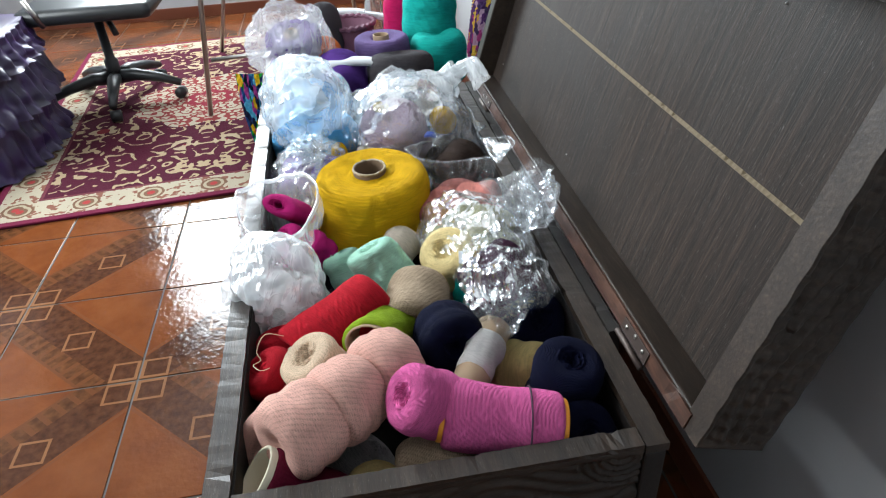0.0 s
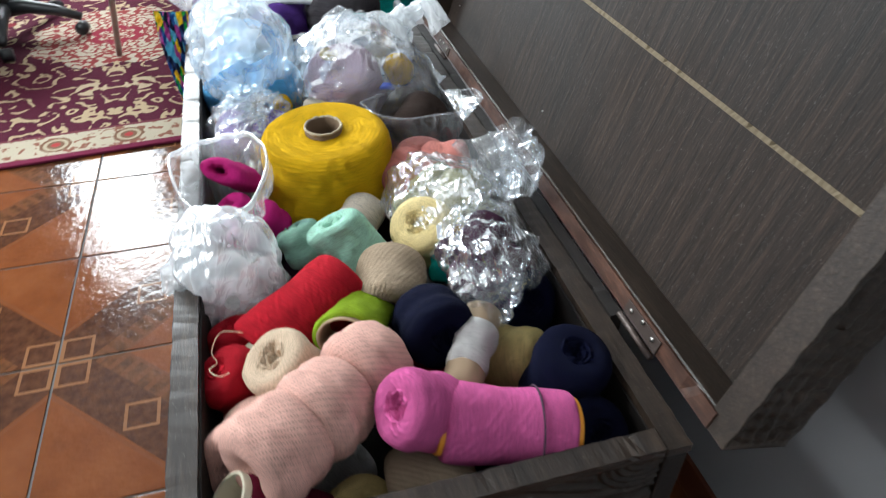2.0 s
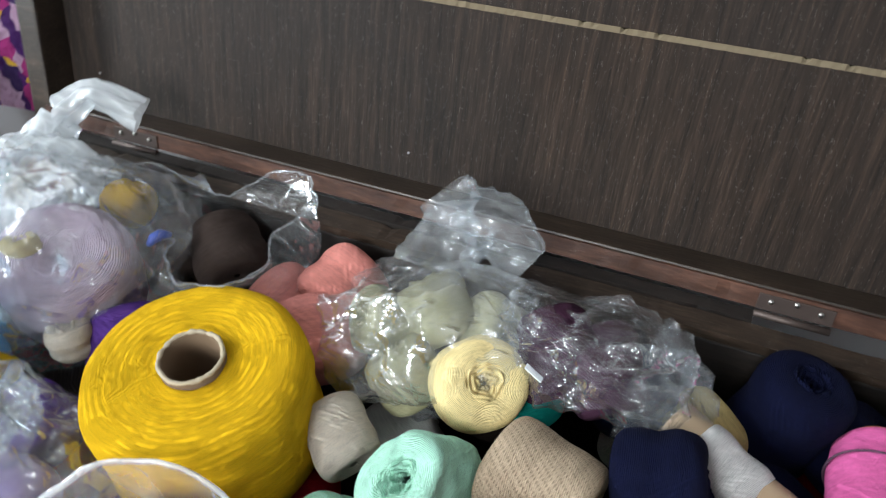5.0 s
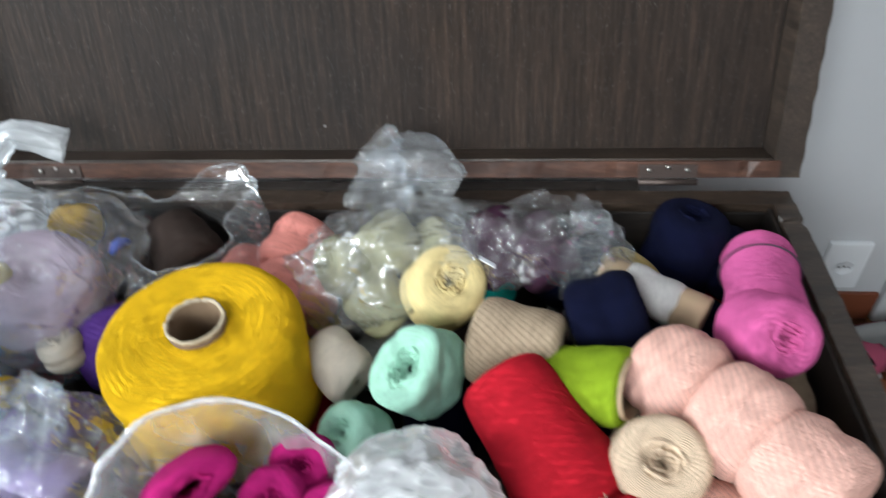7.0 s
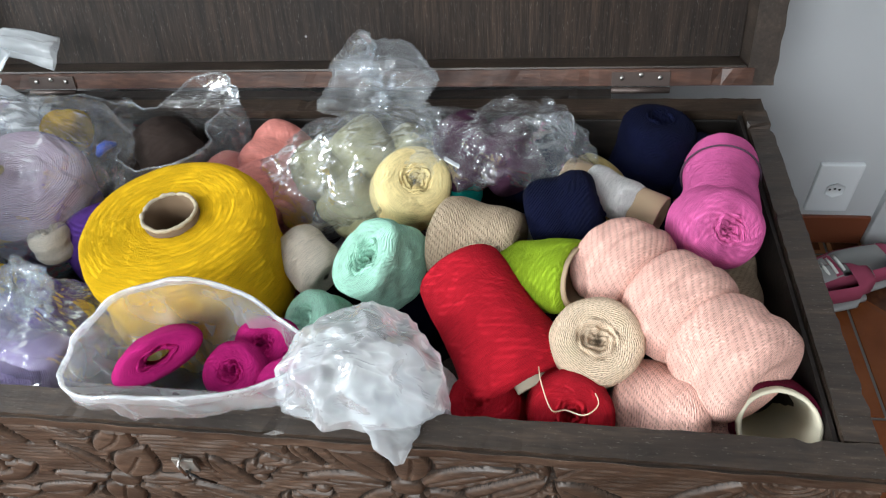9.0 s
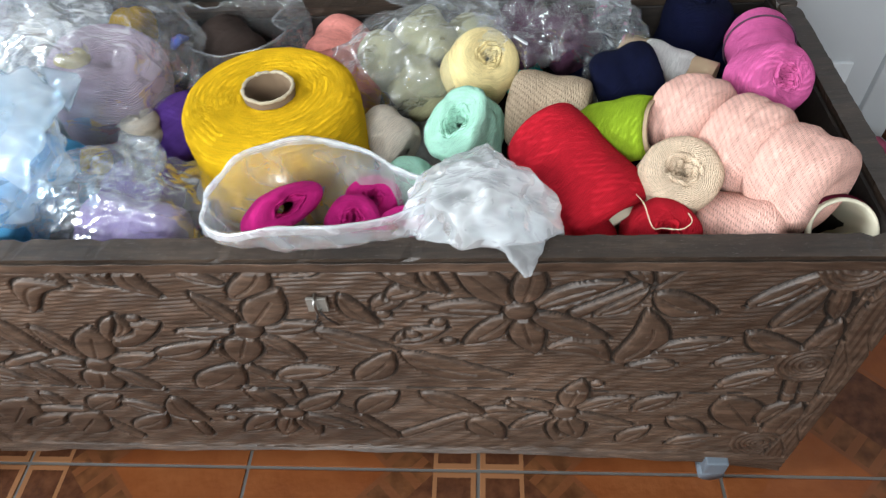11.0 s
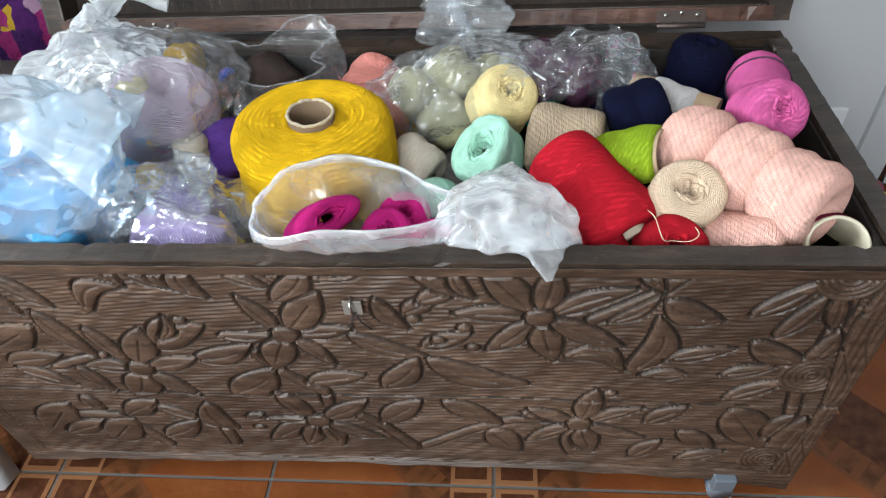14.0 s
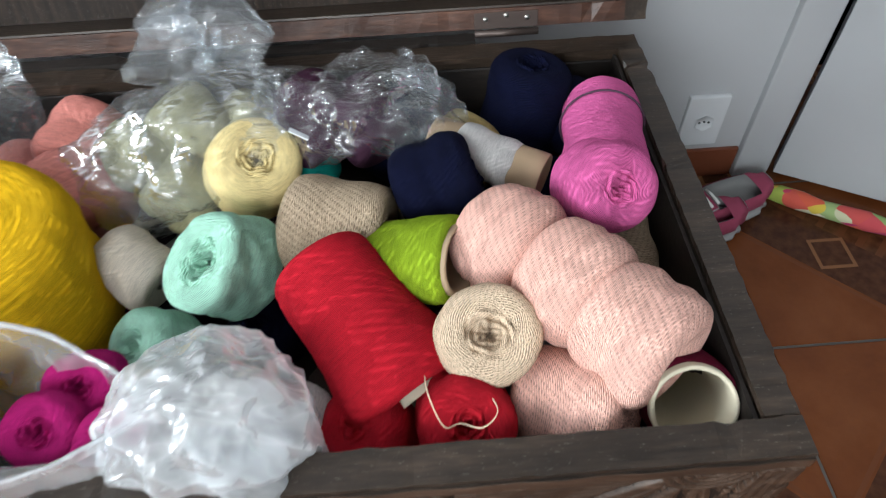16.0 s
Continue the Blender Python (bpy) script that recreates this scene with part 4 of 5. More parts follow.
ball("yarn_ball", "straw", (0.432, 0.226, 0.462), 0.046, (0.6, -0.6, 0.4), "straw yellow ball of thread in shadow", seed=18)
ball("yarn_ball", "navy", (0.458, 0.315, 0.480), 0.054, (0.3, -0.6, 0.5), "navy blue ball of thread", seed=19)
ball("yarn_ball", "navy", (0.465, 0.150, 0.497), 0.050, (0.10, -0.15, 0.95), "navy blue ball of thread beside the hinge", seed=20, h=0.125)
ball("yarn_ball", "navy", (0.462, 0.078, 0.475), 0.048, (0.2, -0.5, 0.7), "navy blue ball of thread deep in the corner", seed=21)
ball("yarn_ball", "navy", (0.385, 0.145, 0.43), 0.050, (0.7, -0.5, 0.4), "navy blue ball of thread", seed=22)
yarn("yarn_cone", Y["tan"], (0.225, 0.083, 0.45), (0.325, 0.078, 0.468), 0.046, 0.045, "tan cone of lacy wound cotton thread", "yarn cone", hole=0.012, edge=0.02, seed=23)
ball("yarn_ball", "straw", (0.185, 0.075, 0.43), 0.042, (0.3, -0.3, 0.8), "pale yellow ball of thread", seed=24)
ball("yarn_ball", "sky", (0.300, 0.080, 0.385), 0.04, (0, 0, 1), "blue ball of thread deep in the chest", seed=25)
# the middle
ball("yarn_ball", "cream", (0.366, 0.462, 0.518), 0.050, (-0.42, -0.34, 0.8), "cream yellow ball of thread", h=0.088, seed=26)
ball("yarn_ball", "mint", (0.245, 0.478, 0.505), 0.049, (-0.42, 0.30, 0.80), "mint green ball with a collapsed centre", h=0.098, seed=27, dip=0.026, hole=0.004, squash=(0.82, 1.12), amp=0.009, edge=0.014, roll=0.0032)
ball("yarn_ball", "mint", (0.180, 0.548, 0.468), 0.038, (-0.3, 0.4, 0.8), "mint green ball of lacy thread", seed=28)
ball("yarn_ball", "shell", (0.280, 0.590, 0.470), 0.037, (0.55, 0.75, 0.2), "off-white cone of thread", h=0.078, seed=29, edge=0.014)
ball("yarn_ball", "rose", (0.462, 0.680, 0.490), 0.050, (0.9, -0.3, 0.2), "salmon pink ball of soft yarn", seed=30)
ball("yarn_ball", "rose", (0.385, 0.675, 0.475), 0.054, (0.7, 0.5, 0.3), "salmon pink ball of soft yarn", seed=31)
ball("yarn_ball", "rose", (0.430, 0.75, 0.45), 0.055, (0.2, 0.7, 0.3), "salmon pink ball of soft yarn", seed=32)
for c, r, s in (((0.450, 0.545, 0.515), 0.045, 33), ((0.372, 0.550, 0.485), 0.042, 34), ((0.455, 0.475, 0.50), 0.043, 35), ((0.42, 0.60, 0.50), 0.042, 36)):
    ball("yarn_ball", "olive", c, r, (0.4 * math.sin(s), 0.6, 0.6), "olive grey ball of thread inside a clear bag", seed=s)
for c, r, s in (((0.440, 0.395, 0.535), 0.042, 37), ((0.412, 0.335, 0.530), 0.040, 38), ((0.405, 0.395, 0.525), 0.036, 39), ((0.455, 0.340, 0.520), 0.038, 40)):
    ball("yarn_ball", "plum", c, r, (0.7, 0.5, 0.4), "dark plum ball of thread inside a clear bag", seed=s)
ball("yarn_ball", "teal", (0.388, 0.405, 0.492), 0.030, (0.2, 0.6, 0.6), "small dark green ball of thread between the bags", seed=91)
# the far half
ball("yarn_ball", "mauve", (0.325, 0.980, 0.525), 0.080, (-0.2, -0.3, 0.9), "large mauve ball of yarn in a clear bag", seed=39, h=0.14)
ball("yarn_ball", "straw", (0.30, 1.00, 0.585), 0.022, (0, 0, 1), "small yellow ball of yarn in a clear bag", seed=40)
ball("yarn_ball", "yellow", (0.41, 1.10, 0.570), 0.035, (0, 1, 0), "yellow ball of yarn in a clear bag", seed=41)
ball("yarn_ball", "yellow", (0.44, 0.98, 0.555), 0.03, (0, 1, 0), "yellow ball of yarn in a clear bag", seed=42)
ball("yarn_ball", "yellow", (0.190, 0.960, 0.515), 0.018, (0, 1, 0), "tiny yellow ball of yarn", seed=43)
ball("yarn_ball", "violet", (0.29, 0.88, 0.48), 0.05, (0.5, 0.5, 0.5), "violet ball of yarn", seed=44)
ball("yarn_ball", "shell", (0.255, 0.920, 0.515), 0.025, (0, 0, 1), "small off-white ball of yarn", seed=45)
ball("yarn_ball", "lilac", (0.090, 0.885, 0.482), 0.044, (0.1, 0.95, 0.2), "lilac ball of yarn in a clear bag", h=0.12, seed=46)
ball("yarn_ball", "violet", (0.16, 0.90, 0.48), 0.045, (0.3, 0.8, 0.2), "violet ball of yarn in a clear bag", seed=47)
for c, s in (((0.105, 1.05, 0.515), 48), ((0.15, 1.13, 0.555), 49), ((0.105, 1.16, 0.51), 50), ((0.17, 1.04, 0.51), 51)):
    ball("yarn_ball", "sky", c, 0.064, (0.3, 0.9, 0.3), "sky blue ball of soft yarn in a milky bag", seed=s, amp=0.008)
for c, s in (((0.455, 0.85, 0.50), 51), ((0.44, 0.92, 0.48), 52)):
    ball("yarn_ball", "dark", c, 0.05, (0.6, 0.7, 0.3), "dark brown ball of yarn in a clear bag", seed=s)
for c, r, s in (((0.082, 0.688, 0.530), 0.037, 53), ((0.085, 0.606, 0.500), 0.034, 54), ((0.13, 0.59, 0.49), 0.034, 55), ((0.075, 0.55, 0.49), 0.034, 56)):
    ball("yarn_ball", "magenta", c, r, (-0.5, -0.1, 0.8) if s != 53 else (-0.50, -0.50, 0.65), "magenta ball of yarn in a white bag", seed=s, squash=(1, 1) if s != 53 else (1.3, 0.62), hole=0.004 if s != 53 else 0.011, h=0.06 if s != 53 else 0.075)
for c, r, s in (((0.080, 0.45, 0.495), 0.044, 57), ((0.082, 0.405, 0.46), 0.04, 58), ((0.08, 0.50, 0.46), 0.04, 59)):
    ball("yarn_ball", "white", c, r, (0.3, 0.4, 0.8), "white ball of yarn inside a frosted bag", seed=s)
# what fills the chest underneath
rnd = random.Random(3)
deep = ["navy", "tan", "red", "olive", "white", "violet", "dark", "beige", "plum", "magenta"]
for i in range(5):
    for j in range(13):
        if (i + j) % 2 == 0:
            ball("yarn_ball", deep[(i * 3 + j) % 10], (0.075 + i * 0.095, 0.09 + j * 0.093, 0.37 + rnd.uniform(-0.015, 0.012)), 0.047, (rnd.uniform(-1, 1), rnd.uniform(-1, 1), 0.4), "ball of yarn in the lower layer of the chest", seed=60 + i + j, sides=40)

# ---------------------------------------------------------------- bags
CLEAR = film_mat("clear_film", 0.115, crinkle=0.85, scale=19, gloss=0.12, dull=0.15)
CRISP = film_mat("crisp_clear_film", 0.06, crinkle=1.0, scale=26, gloss=0.13, dull=0.13)
FROST = film_mat("frosted_film", 0.40, (0.94, 0.96, 0.97), 0.8, 22, 0.05, 0.26)
MILKY = film_mat("milky_film", 0.22, (0.95, 0.96, 0.97), 0.7, 14, 0.08, 0.22)
BLUISH = film_mat("bluish_milky_film", 0.30, (0.84, 0.94, 1.0), 0.7, 13, 0.07, 0.24)
HEM = film_mat("doubled_film", 0.46, (0.92, 0.95, 0.97), 0.6, 30, 0.08, 0.2)
b = bag("plastic_bag", CLEAR, (0.425, 0.548, 0.505), (0.105, 0.120, 0.088), "clear crinkled plastic bag of olive yarn", 1, lump=0.022, lay=True, power=0.6)
sweep_film("twisted_neck", CLEAR, b, [(0.05, 0.0, 0.05), (0.08, 0.0, 0.075), (0.108, -0.005, 0.10), (0.12, 0.02, 0.12)], [0.05, 0.034, 0.026, 0.030], 2)
sweep_film("loose_mouth", CLEAR, b, [(0.108, -0.005, 0.10), (0.10, -0.05, 0.095), (0.085, -0.10, 0.07)], [0.022, 0.035, 0.02], 5)
b = bag("plastic_bag", CRISP, (0.430, 0.365, 0.545), (0.082, 0.112, 0.066), "shiny clear plastic bag of dark plum yarn", 2, lump=0.026, lay=True, power=0.55)
sweep_film("loose_end", CRISP, b, [(-0.01, -0.06, 0.0), (-0.02, -0.10, 0.0), (-0.035, -0.135, -0.015)], [0.05, 0.036, 0.012], 7, 4)
bag("plastic_bag", CRISP, (0.455, 0.855, 0.520), (0.110, 0.135, 0.085), "clear plastic bag with an open mouth and dark yarn", 3, open_top=0.33, lump=0.024, flop=0.9)
b = bag("plastic_bag", CLEAR, (0.350, 1.030, 0.520), (0.160, 0.150, 0.118), "clear plastic bag of mauve and yellow yarn", 4, lump=0.020, lay=True, power=0.6)
sweep_film("gathered_mouth", CLEAR, b, [(-0.06, -0.03, 0.07), (0.0, 0.02, 0.105), (0.07, 0.04, 0.10)], [0.05, 0.042, 0.016], 8, 4)
b = bag("plastic_bag", FROST, (0.400, 1.120, 0.565), (0.120, 0.085, 0.050), "crumpled frosted plastic bag over yellow yarn", 12, lump=0.026, inside=False)
sweep_film("loose_handle", FROST, b, [(0.05, 0.02, 0.02), (0.10, 0.01, 0.055), (0.13, -0.03, 0.085), (0.14, -0.10, 0.06)], [0.03, 0.022, 0.016, 0.02], 4)
b = bag("plastic_bag", BLUISH, (0.122, 1.100, 0.555), (0.112, 0.150, 0.140), "milky plastic carrier bag of sky blue yarn", 5, lump=0.020, lay=True, power=0.6)
sweep_film("mouth_flap", BLUISH, b, [(-0.045, -0.10, 0.07), (0.0, -0.135, 0.09), (0.04, -0.16, 0.092), (0.063, -0.183, 0.092)], [0.045, 0.036, 0.022, 0.004], 6)
b = bag("plastic_bag", CLEAR, (0.112, 0.895, 0.478), (0.092, 0.125, 0.090), "clear plastic bag of lilac yarn", 6, lump=0.02, lay=True, power=0.6)
sweep_film("gathered_mouth", CLEAR, b, [(0.0, 0.0, 0.045), (0.03, -0.02, 0.075), (0.045, -0.05, 0.09)], [0.05, 0.036, 0.010], 9, 4)
open_bag("plastic_bag", MILKY, (0.068, 0.640, 0.575), (0.072, 0.124), 0.13, "milky white carrier bag with an open mouth", 7, -0.004)
b = bag("plastic_bag", FROST, (0.070, 0.448, 0.515), (0.078, 0.074, 0.095), "frosted plastic bag of white yarn over the rim", 8, lump=0.019, power=0.5, lay=True)
sweep_film("hanging_corner", FROST, b, [(-0.02, -0.02, 0.02), (-0.05, -0.028, 0.030), (-0.070, -0.034, 0.026), (-0.086, -0.038, 0.012)], [0.036, 0.030, 0.018, 0.004], 3)

# ---------------------------------------------------------------- beyond the chest
RUG_A = (-1.10, 1.735)
RUG_W, RUG_L = 1.50, 2.10


def rug_mat():
    m, nt, b = mat("rug_pile", (0.1, 0.01, 0.03), 0.95, 0, 0.1)
    tc = nt.nodes.new("ShaderNodeTexCoord")
    sep = nt.nodes.new("ShaderNodeSeparateXYZ")
    nt.links.new(tc.outputs["Object"], sep.inputs[0])
    x, y = sep.outputs[0], sep.outputs[1]
    M = lambda op, a, c=None: math_node(nt, op, a, c)
    ax = M("ABSOLUTE", M("SUBTRACT", x, RUG_W / 2))
    ay = M("ABSOLUTE", M("SUBTRACT", y, RUG_L / 2))
    edge = M("MINIMUM", M("SUBTRACT", RUG_W / 2, ax), M("SUBTRACT", RUG_L / 2, ay))
    # scrolls: bands of a warped, mirrored field
    comb = nt.nodes.new("ShaderNodeCombineXYZ")
    nt.links.new(ax, comb.inputs[0]), nt.links.new(ay, comb.inputs[1])
    n1 = noise_tex(nt, comb.outputs[0], 9.0, 1.5, 0.4)
    band = M("ABSOLUTE", M("SUBTRACT", M("FRACT", M("MULTIPLY", n1, 5.0)), 0.5))
    n2 = noise_tex(nt, comb.outputs[0], 24, 1.0, 0.4)
    scroll = M("MULTIPLY", M("LESS_THAN", band, 0.13), M("GREATER_THAN", n2, 0.44))
    vo = node(nt, "ShaderNodeTexVoronoi", Scale=4.2)
    nt.links.new(comb.outputs[0], vo.inputs["Vector"])
    fl = vo.outputs["Distance"]
    flower = M("LESS_THAN", fl, 0.26)
    fcore = M("LESS_THAN", fl, 0.12)
    c = mixc(nt, scroll, (0.062, 0.009, 0.021), (0.34, 0.26, 0.16))
    c = mixc(nt, M("MULTIPLY", flower, M("GREATER_THAN", n2, 0.47)), c, (0.36, 0.29, 0.19))
    c = mixc(nt, fcore, c, (0.16, 0.02, 0.026))
    # middle medallion
    r = M("SQRT", M("ADD", M("POWER", M("MULTIPLY", ax, 1.0), 2.0), M("POWER", ay, 2.0)))
    ang = M("ARCTAN2", ay, ax)
    lobe = M("ADD", 0.30, M("MULTIPLY", M("ABSOLUTE", M("SINE", M("MULTIPLY", ang, 4.0))), 0.06))
    inm = M("LESS_THAN", r, lobe)
    c = mixc(nt, inm, c, mixc(nt, M("LESS_THAN", M("ABSOLUTE", M("SUBTRACT", M("FRACT", M("MULTIPLY", n2, 3.0)), 0.5)), 0.2), (0.36, 0.31, 0.24), (0.20, 0.035, 0.035)))
    c = mixc(nt, M("LESS_THAN", M("ABSOLUTE", M("SUBTRACT", r, M("ADD", 0.07, M("MULTIPLY", M("ABSOLUTE", M("SINE", M("MULTIPLY", ang, 3.0))), 0.03)))), 0.018), c, (0.2, 0.02, 0.035))
    # pale border with round motifs
    per = nt.nodes.new("ShaderNodeCombineXYZ")
    sx = M("SUBTRACT", M("FRACT", M("MULTIPLY", x, 4.4)), 0.5)
    sy = M("SUBTRACT", M("FRACT", M("MULTIPLY", y, 4.4)), 0.5)
    onx = M("LESS_THAN", M("SUBTRACT", RUG_L / 2, ay), M("SUBTRACT", RUG_W / 2, ax))
    along = mixc(nt, onx, sy, sx)
    rr = M("SQRT", M("ADD", M("POWER", M("MULTIPLY", along, 0.227), 2.0), M("POWER", M("SUBTRACT", edge, 0.095), 2.0)))
    pet = M("ADD", 0.043, M("MULTIPLY", noise_tex(nt, tc.outputs["Object"], 60, 1), 0.012))
    bord = mixc(nt, M("GREATER_THAN", noise_tex(nt, tc.outputs["Object"], 38, 1.5), 0.58), (0.36, 0.315, 0.235), (0.19, 0.08, 0.055))
    bord = mixc(nt, M("LESS_THAN", rr, pet), bord, (0.15, 0.08, 0.05))
    bord = mixc(nt, M("LESS_THAN", M("ABSOLUTE", M("SUBTRACT", rr, 0.033)), 0.006), bord, (0.32, 0.27, 0.19))
    bord = mixc(nt, M("LESS_THAN", rr, 0.014), bord, (0.30, 0.04, 0.04))
    c = mixc(nt, M("LESS_THAN", edge, 0.165), c, bord)
    c = mixc(nt, M("LESS_THAN", M("ABSOLUTE", M("SUBTRACT", edge, 0.168)), 0.007), c, (0.12, 0.03, 0.04))
    c = mixc(nt, M("LESS_THAN", edge, 0.028), c, (0.13, 0.015, 0.04))
    fuzz = noise_tex(nt, tc.outputs["Object"], 500, 2)
    c = mixc(nt, 0.35, c, ramp(nt, fuzz, [(0.3, (0.5, 0.5, 0.5)), (0.7, (1, 1, 1))]), "MULTIPLY")
    nt.links.new(c, b.inputs["Base Color"])
    bump(nt, b, fuzz, 0.6, 0.003)
    return m


bm = boxbm(0, RUG_W, 0, RUG_L, 0.002, 0.012, bevel=0.004)
rug = tagged(part("rug", bm, rug_mat(), smooth=False), "burgundy patterned rug with a cream flower border", "rug")
rug.matrix_world = pose(RUG_A[0], RUG_A[1], 0, 0, 0, 4.5)

# office chair
oc = empty("office_chair", pose(-0.87, 2.94, 0.012), "black office chair on five casters standing on the rug", "office chair")
part("column", tube(bmesh.new(), [(0, 0, 0.09), (0, 0, 0.2), (0, 0, 0.21), (0, 0, 0.42)], [0.034, 0.032, 0.022, 0.02], 20), BLACK, oc)
for k in range(5):
    a = radians(72 * k - 82)
    ca, sa = math.cos(a), math.sin(a)
    leg = part("leg", tube(bmesh.new(), [(0.02 * ca, 0.02 * sa, 0.115), (0.1 * ca, 0.1 * sa, 0.125), (0.22 * ca, 0.22 * sa, 0.105), (0.31 * ca, 0.31 * sa, 0.075)], [0.034, 0.03, 0.024, 0.017], 10), BLACK, oc)
    part("caster", tube(bmesh.new(), [(0.3 * ca - 0.022 * sa, 0.3 * sa + 0.022 * ca, 0.027), (0.3 * ca + 0.022 * sa, 0.3 * sa - 0.022 * ca, 0.027)], 0.026, 16), BLACK, leg)
part("seat_plate", boxbm(-0.13, 0.13, -0.1, 0.1, 0.40, 0.43, bevel=0.01), BLACK, oc)
part("seat", boxbm(-0.26, 0.30, -0.25, 0.25, 0.43, 0.50, bevel=0.03), BLACK, oc)
part("lever", tube(bmesh.new(), [(0.05, -0.02, 0.39), (0.08, -0.06, 0.33)], 0.014, 10), BLACK, oc)
part("arm_bracket", tube(bmesh.new(), [(-0.15, -0.24, 0.43), (-0.19, -0.26, 0.55)], 0.012, 10), STEEL, oc, "bare steel bracket")

# armchair under a ruffled purple cover
PURPLE, nt, pb = mat("purple_satin", (0.09, 0.035, 0.20), 0.45, 0, 0.5)
nt.links.new(ramp(nt, noise_tex(nt, coords(nt, "Object"), 6, 3), [(0.3, (0.008, 0.003, 0.022)), (0.7, (0.038, 0.014, 0.085))]), pb.inputs["Base Color"])
bump(nt, pb, noise_tex(nt, coords(nt, "Object", (1, 1, 0.2)), 40, 3), 0.4, 0.004)
sofa = empty("covered_armchair", pose(-1.40, 2.42, 0), "armchair under a ruffled dark purple satin cover", "armchair")


def skirt(z0, z1, rx, ry, seed, flare):
    bm = bmesh.new()
    rows, n, k = [], 30, 260
    for i in range(n + 1):
        t = i / n
        row = []
        for j in range(k):
            a = 2 * math.pi * j / k
            w = (math.sin(a * 38 + 2 * noise.noise(Vector((math.cos(a) * 4, math.sin(a) * 4, seed)))) * 0.010 + noise.noise(Vector((a * 9, t * 4, seed))) * 0.02) * (0.35 + t)
            sq = 1.0 / max(abs(math.cos(a)), abs(math.sin(a))) ** 0.55
            row.append(bm.verts.new(((rx * sq + w + flare * t * t) * math.cos(a), (ry * sq + w + flare * t * t) * math.sin(a), z1 + (z0 - z1) * t)))
        rows.append(row)
    for a, b in zip(rows, rows[1:]):
        for j in range(k):
            bm.faces.new((a[j], b[j], b[(j + 1) % k], a[(j + 1) % k]))
    bm.faces.new(rows[0])
    return bm


part("skirt", skirt(0.02, 0.27, 0.34, 0.36, 1, 0.05), PURPLE, sofa)
part("ruffle", skirt(0.22, 0.42, 0.36, 0.38, 2, 0.06), PURPLE, sofa)
part("seat_cover", skirt(0.38, 0.50, 0.35, 0.37, 3, 0.05), PURPLE, sofa)

# metal folding table
ft = empty("folding_table", pose(0, 0, 0), "folding table with thin grey metal legs", "table")


def rod(name, *pts, r=0.011):
    part(name, tube(bmesh.new(), pts, r, 12), STEEL, ft)


rod("leg", (-0.405, 2.60, 0.012), (-0.325, 2.60, 0.56), (-0.31, 2.60, 0.72))
rod("leg", (-0.455, 3.60, 0.012), (-0.36, 3.60, 0.40), (-0.34, 3.60, 0.72))
rod("cross_bar", (-0.345, 2.60, 0.265), (0.30, 2.60, 0.29), r=0.009)
rod("cross_bar", (-0.362, 3.60, 0.30), (0.40, 3.60, 0.34), r=0.009)
rod("leg", (0.36, 3.60, 0.012), (0.30, 3.60, 0.72))
rod("leg", (0.42, 2.60, 0.012), (0.36, 2.60, 0.72))
part("tabletop", boxbm(-0.45, 0.45, 2.5, 3.7, 0.72, 0.745, bevel=0.005), WHITE_PL, ft)

# white plastic armchair with more yarn on it
pc = empty("plastic_armchair", pose(0.31, 1.69, 0), "white plastic armchair loaded with yarn", "chair")
part("seat", boxbm(-0.26, 0.24, -0.27, 0.27, 0.385, 0.41, bevel=0.01), WHITE_PL, pc)
for sx in (-1, 1):
    for sy in (-1, 1):
        part("leg", tube(bmesh.new(), [(0.335 * sx, 0.35 * sy, 0.0), (0.22 * sx, 0.26 * sy, 0.385)], [0.030, 0.034], 4), WHITE_PL, pc)


def strap(pts, w, h):
    bm = bmesh.new()
    rows = []
    for i, p in enumerate(pts):
        p = Vector(p)
        d = (Vector(pts[min(i + 1, len(pts) - 1)]) - Vector(pts[max(0, i - 1)])).normalized()
        s = Vector((0, 1, 0)) if abs(d.y) < 0.7 else Vector((1, 0, 0))
        s = (s - d * s.dot(d)).normalized()
        n = d.cross(s)
        rows.append([bm.verts.new(p + s * a * w / 2 + n * b * h / 2) for a, b in ((-1, -1), (1, -1), (1, 1), (-1, 1))])
    for a, b in zip(rows, rows[1:]):
        for k in range(4):
            bm.faces.new((a[k], a[(k + 1) % 4], b[(k + 1) % 4], b[k]))
    bm.faces.new(rows[0][::-1]), bm.faces.new(rows[-1])
    return bm


for sy in (-1, 1):
    arc = [(-0.27, 0.28 * sy, 0.40)] + [(-0.27 + 0.5 * t, 0.28 * sy, 0.505 + 0.075 * math.sin(math.pi * min(1, t * 1.15 + 0.06)) ** 0.6) for t in [k / 12 for k in range(13)]]
    part("armrest", strap(arc, 0.05, 0.012), WHITE_PL, pc)
part("backrest", boxbm(0.225, 0.245, -0.26, 0.26, 0.41, 0.53, bevel=0.008), WHITE_PL, pc)

yarn("yarn_cone", Y["purple"], (0.37, 1.70, 0.41), (0.37, 1.70, 0.60), 0.085, 0.082, "dull purple yarn cone on a cardboard tube", "yarn cone", hole=0.024, edge=0.015, core=CARD, core_out=0.004, seed=70, group="yarn on the armchair")
yarn("yarn_cone", Y["purple"], (0.12, 1.70, 0.50), (0.11, 1.66, 0.645), 0.082, 0.08, "dull purple yarn cone in a white bag", "yarn cone", hole=0.02, edge=0.015, core=CARD, core_out=0.004, seed=71, group="yarn on the armchair")
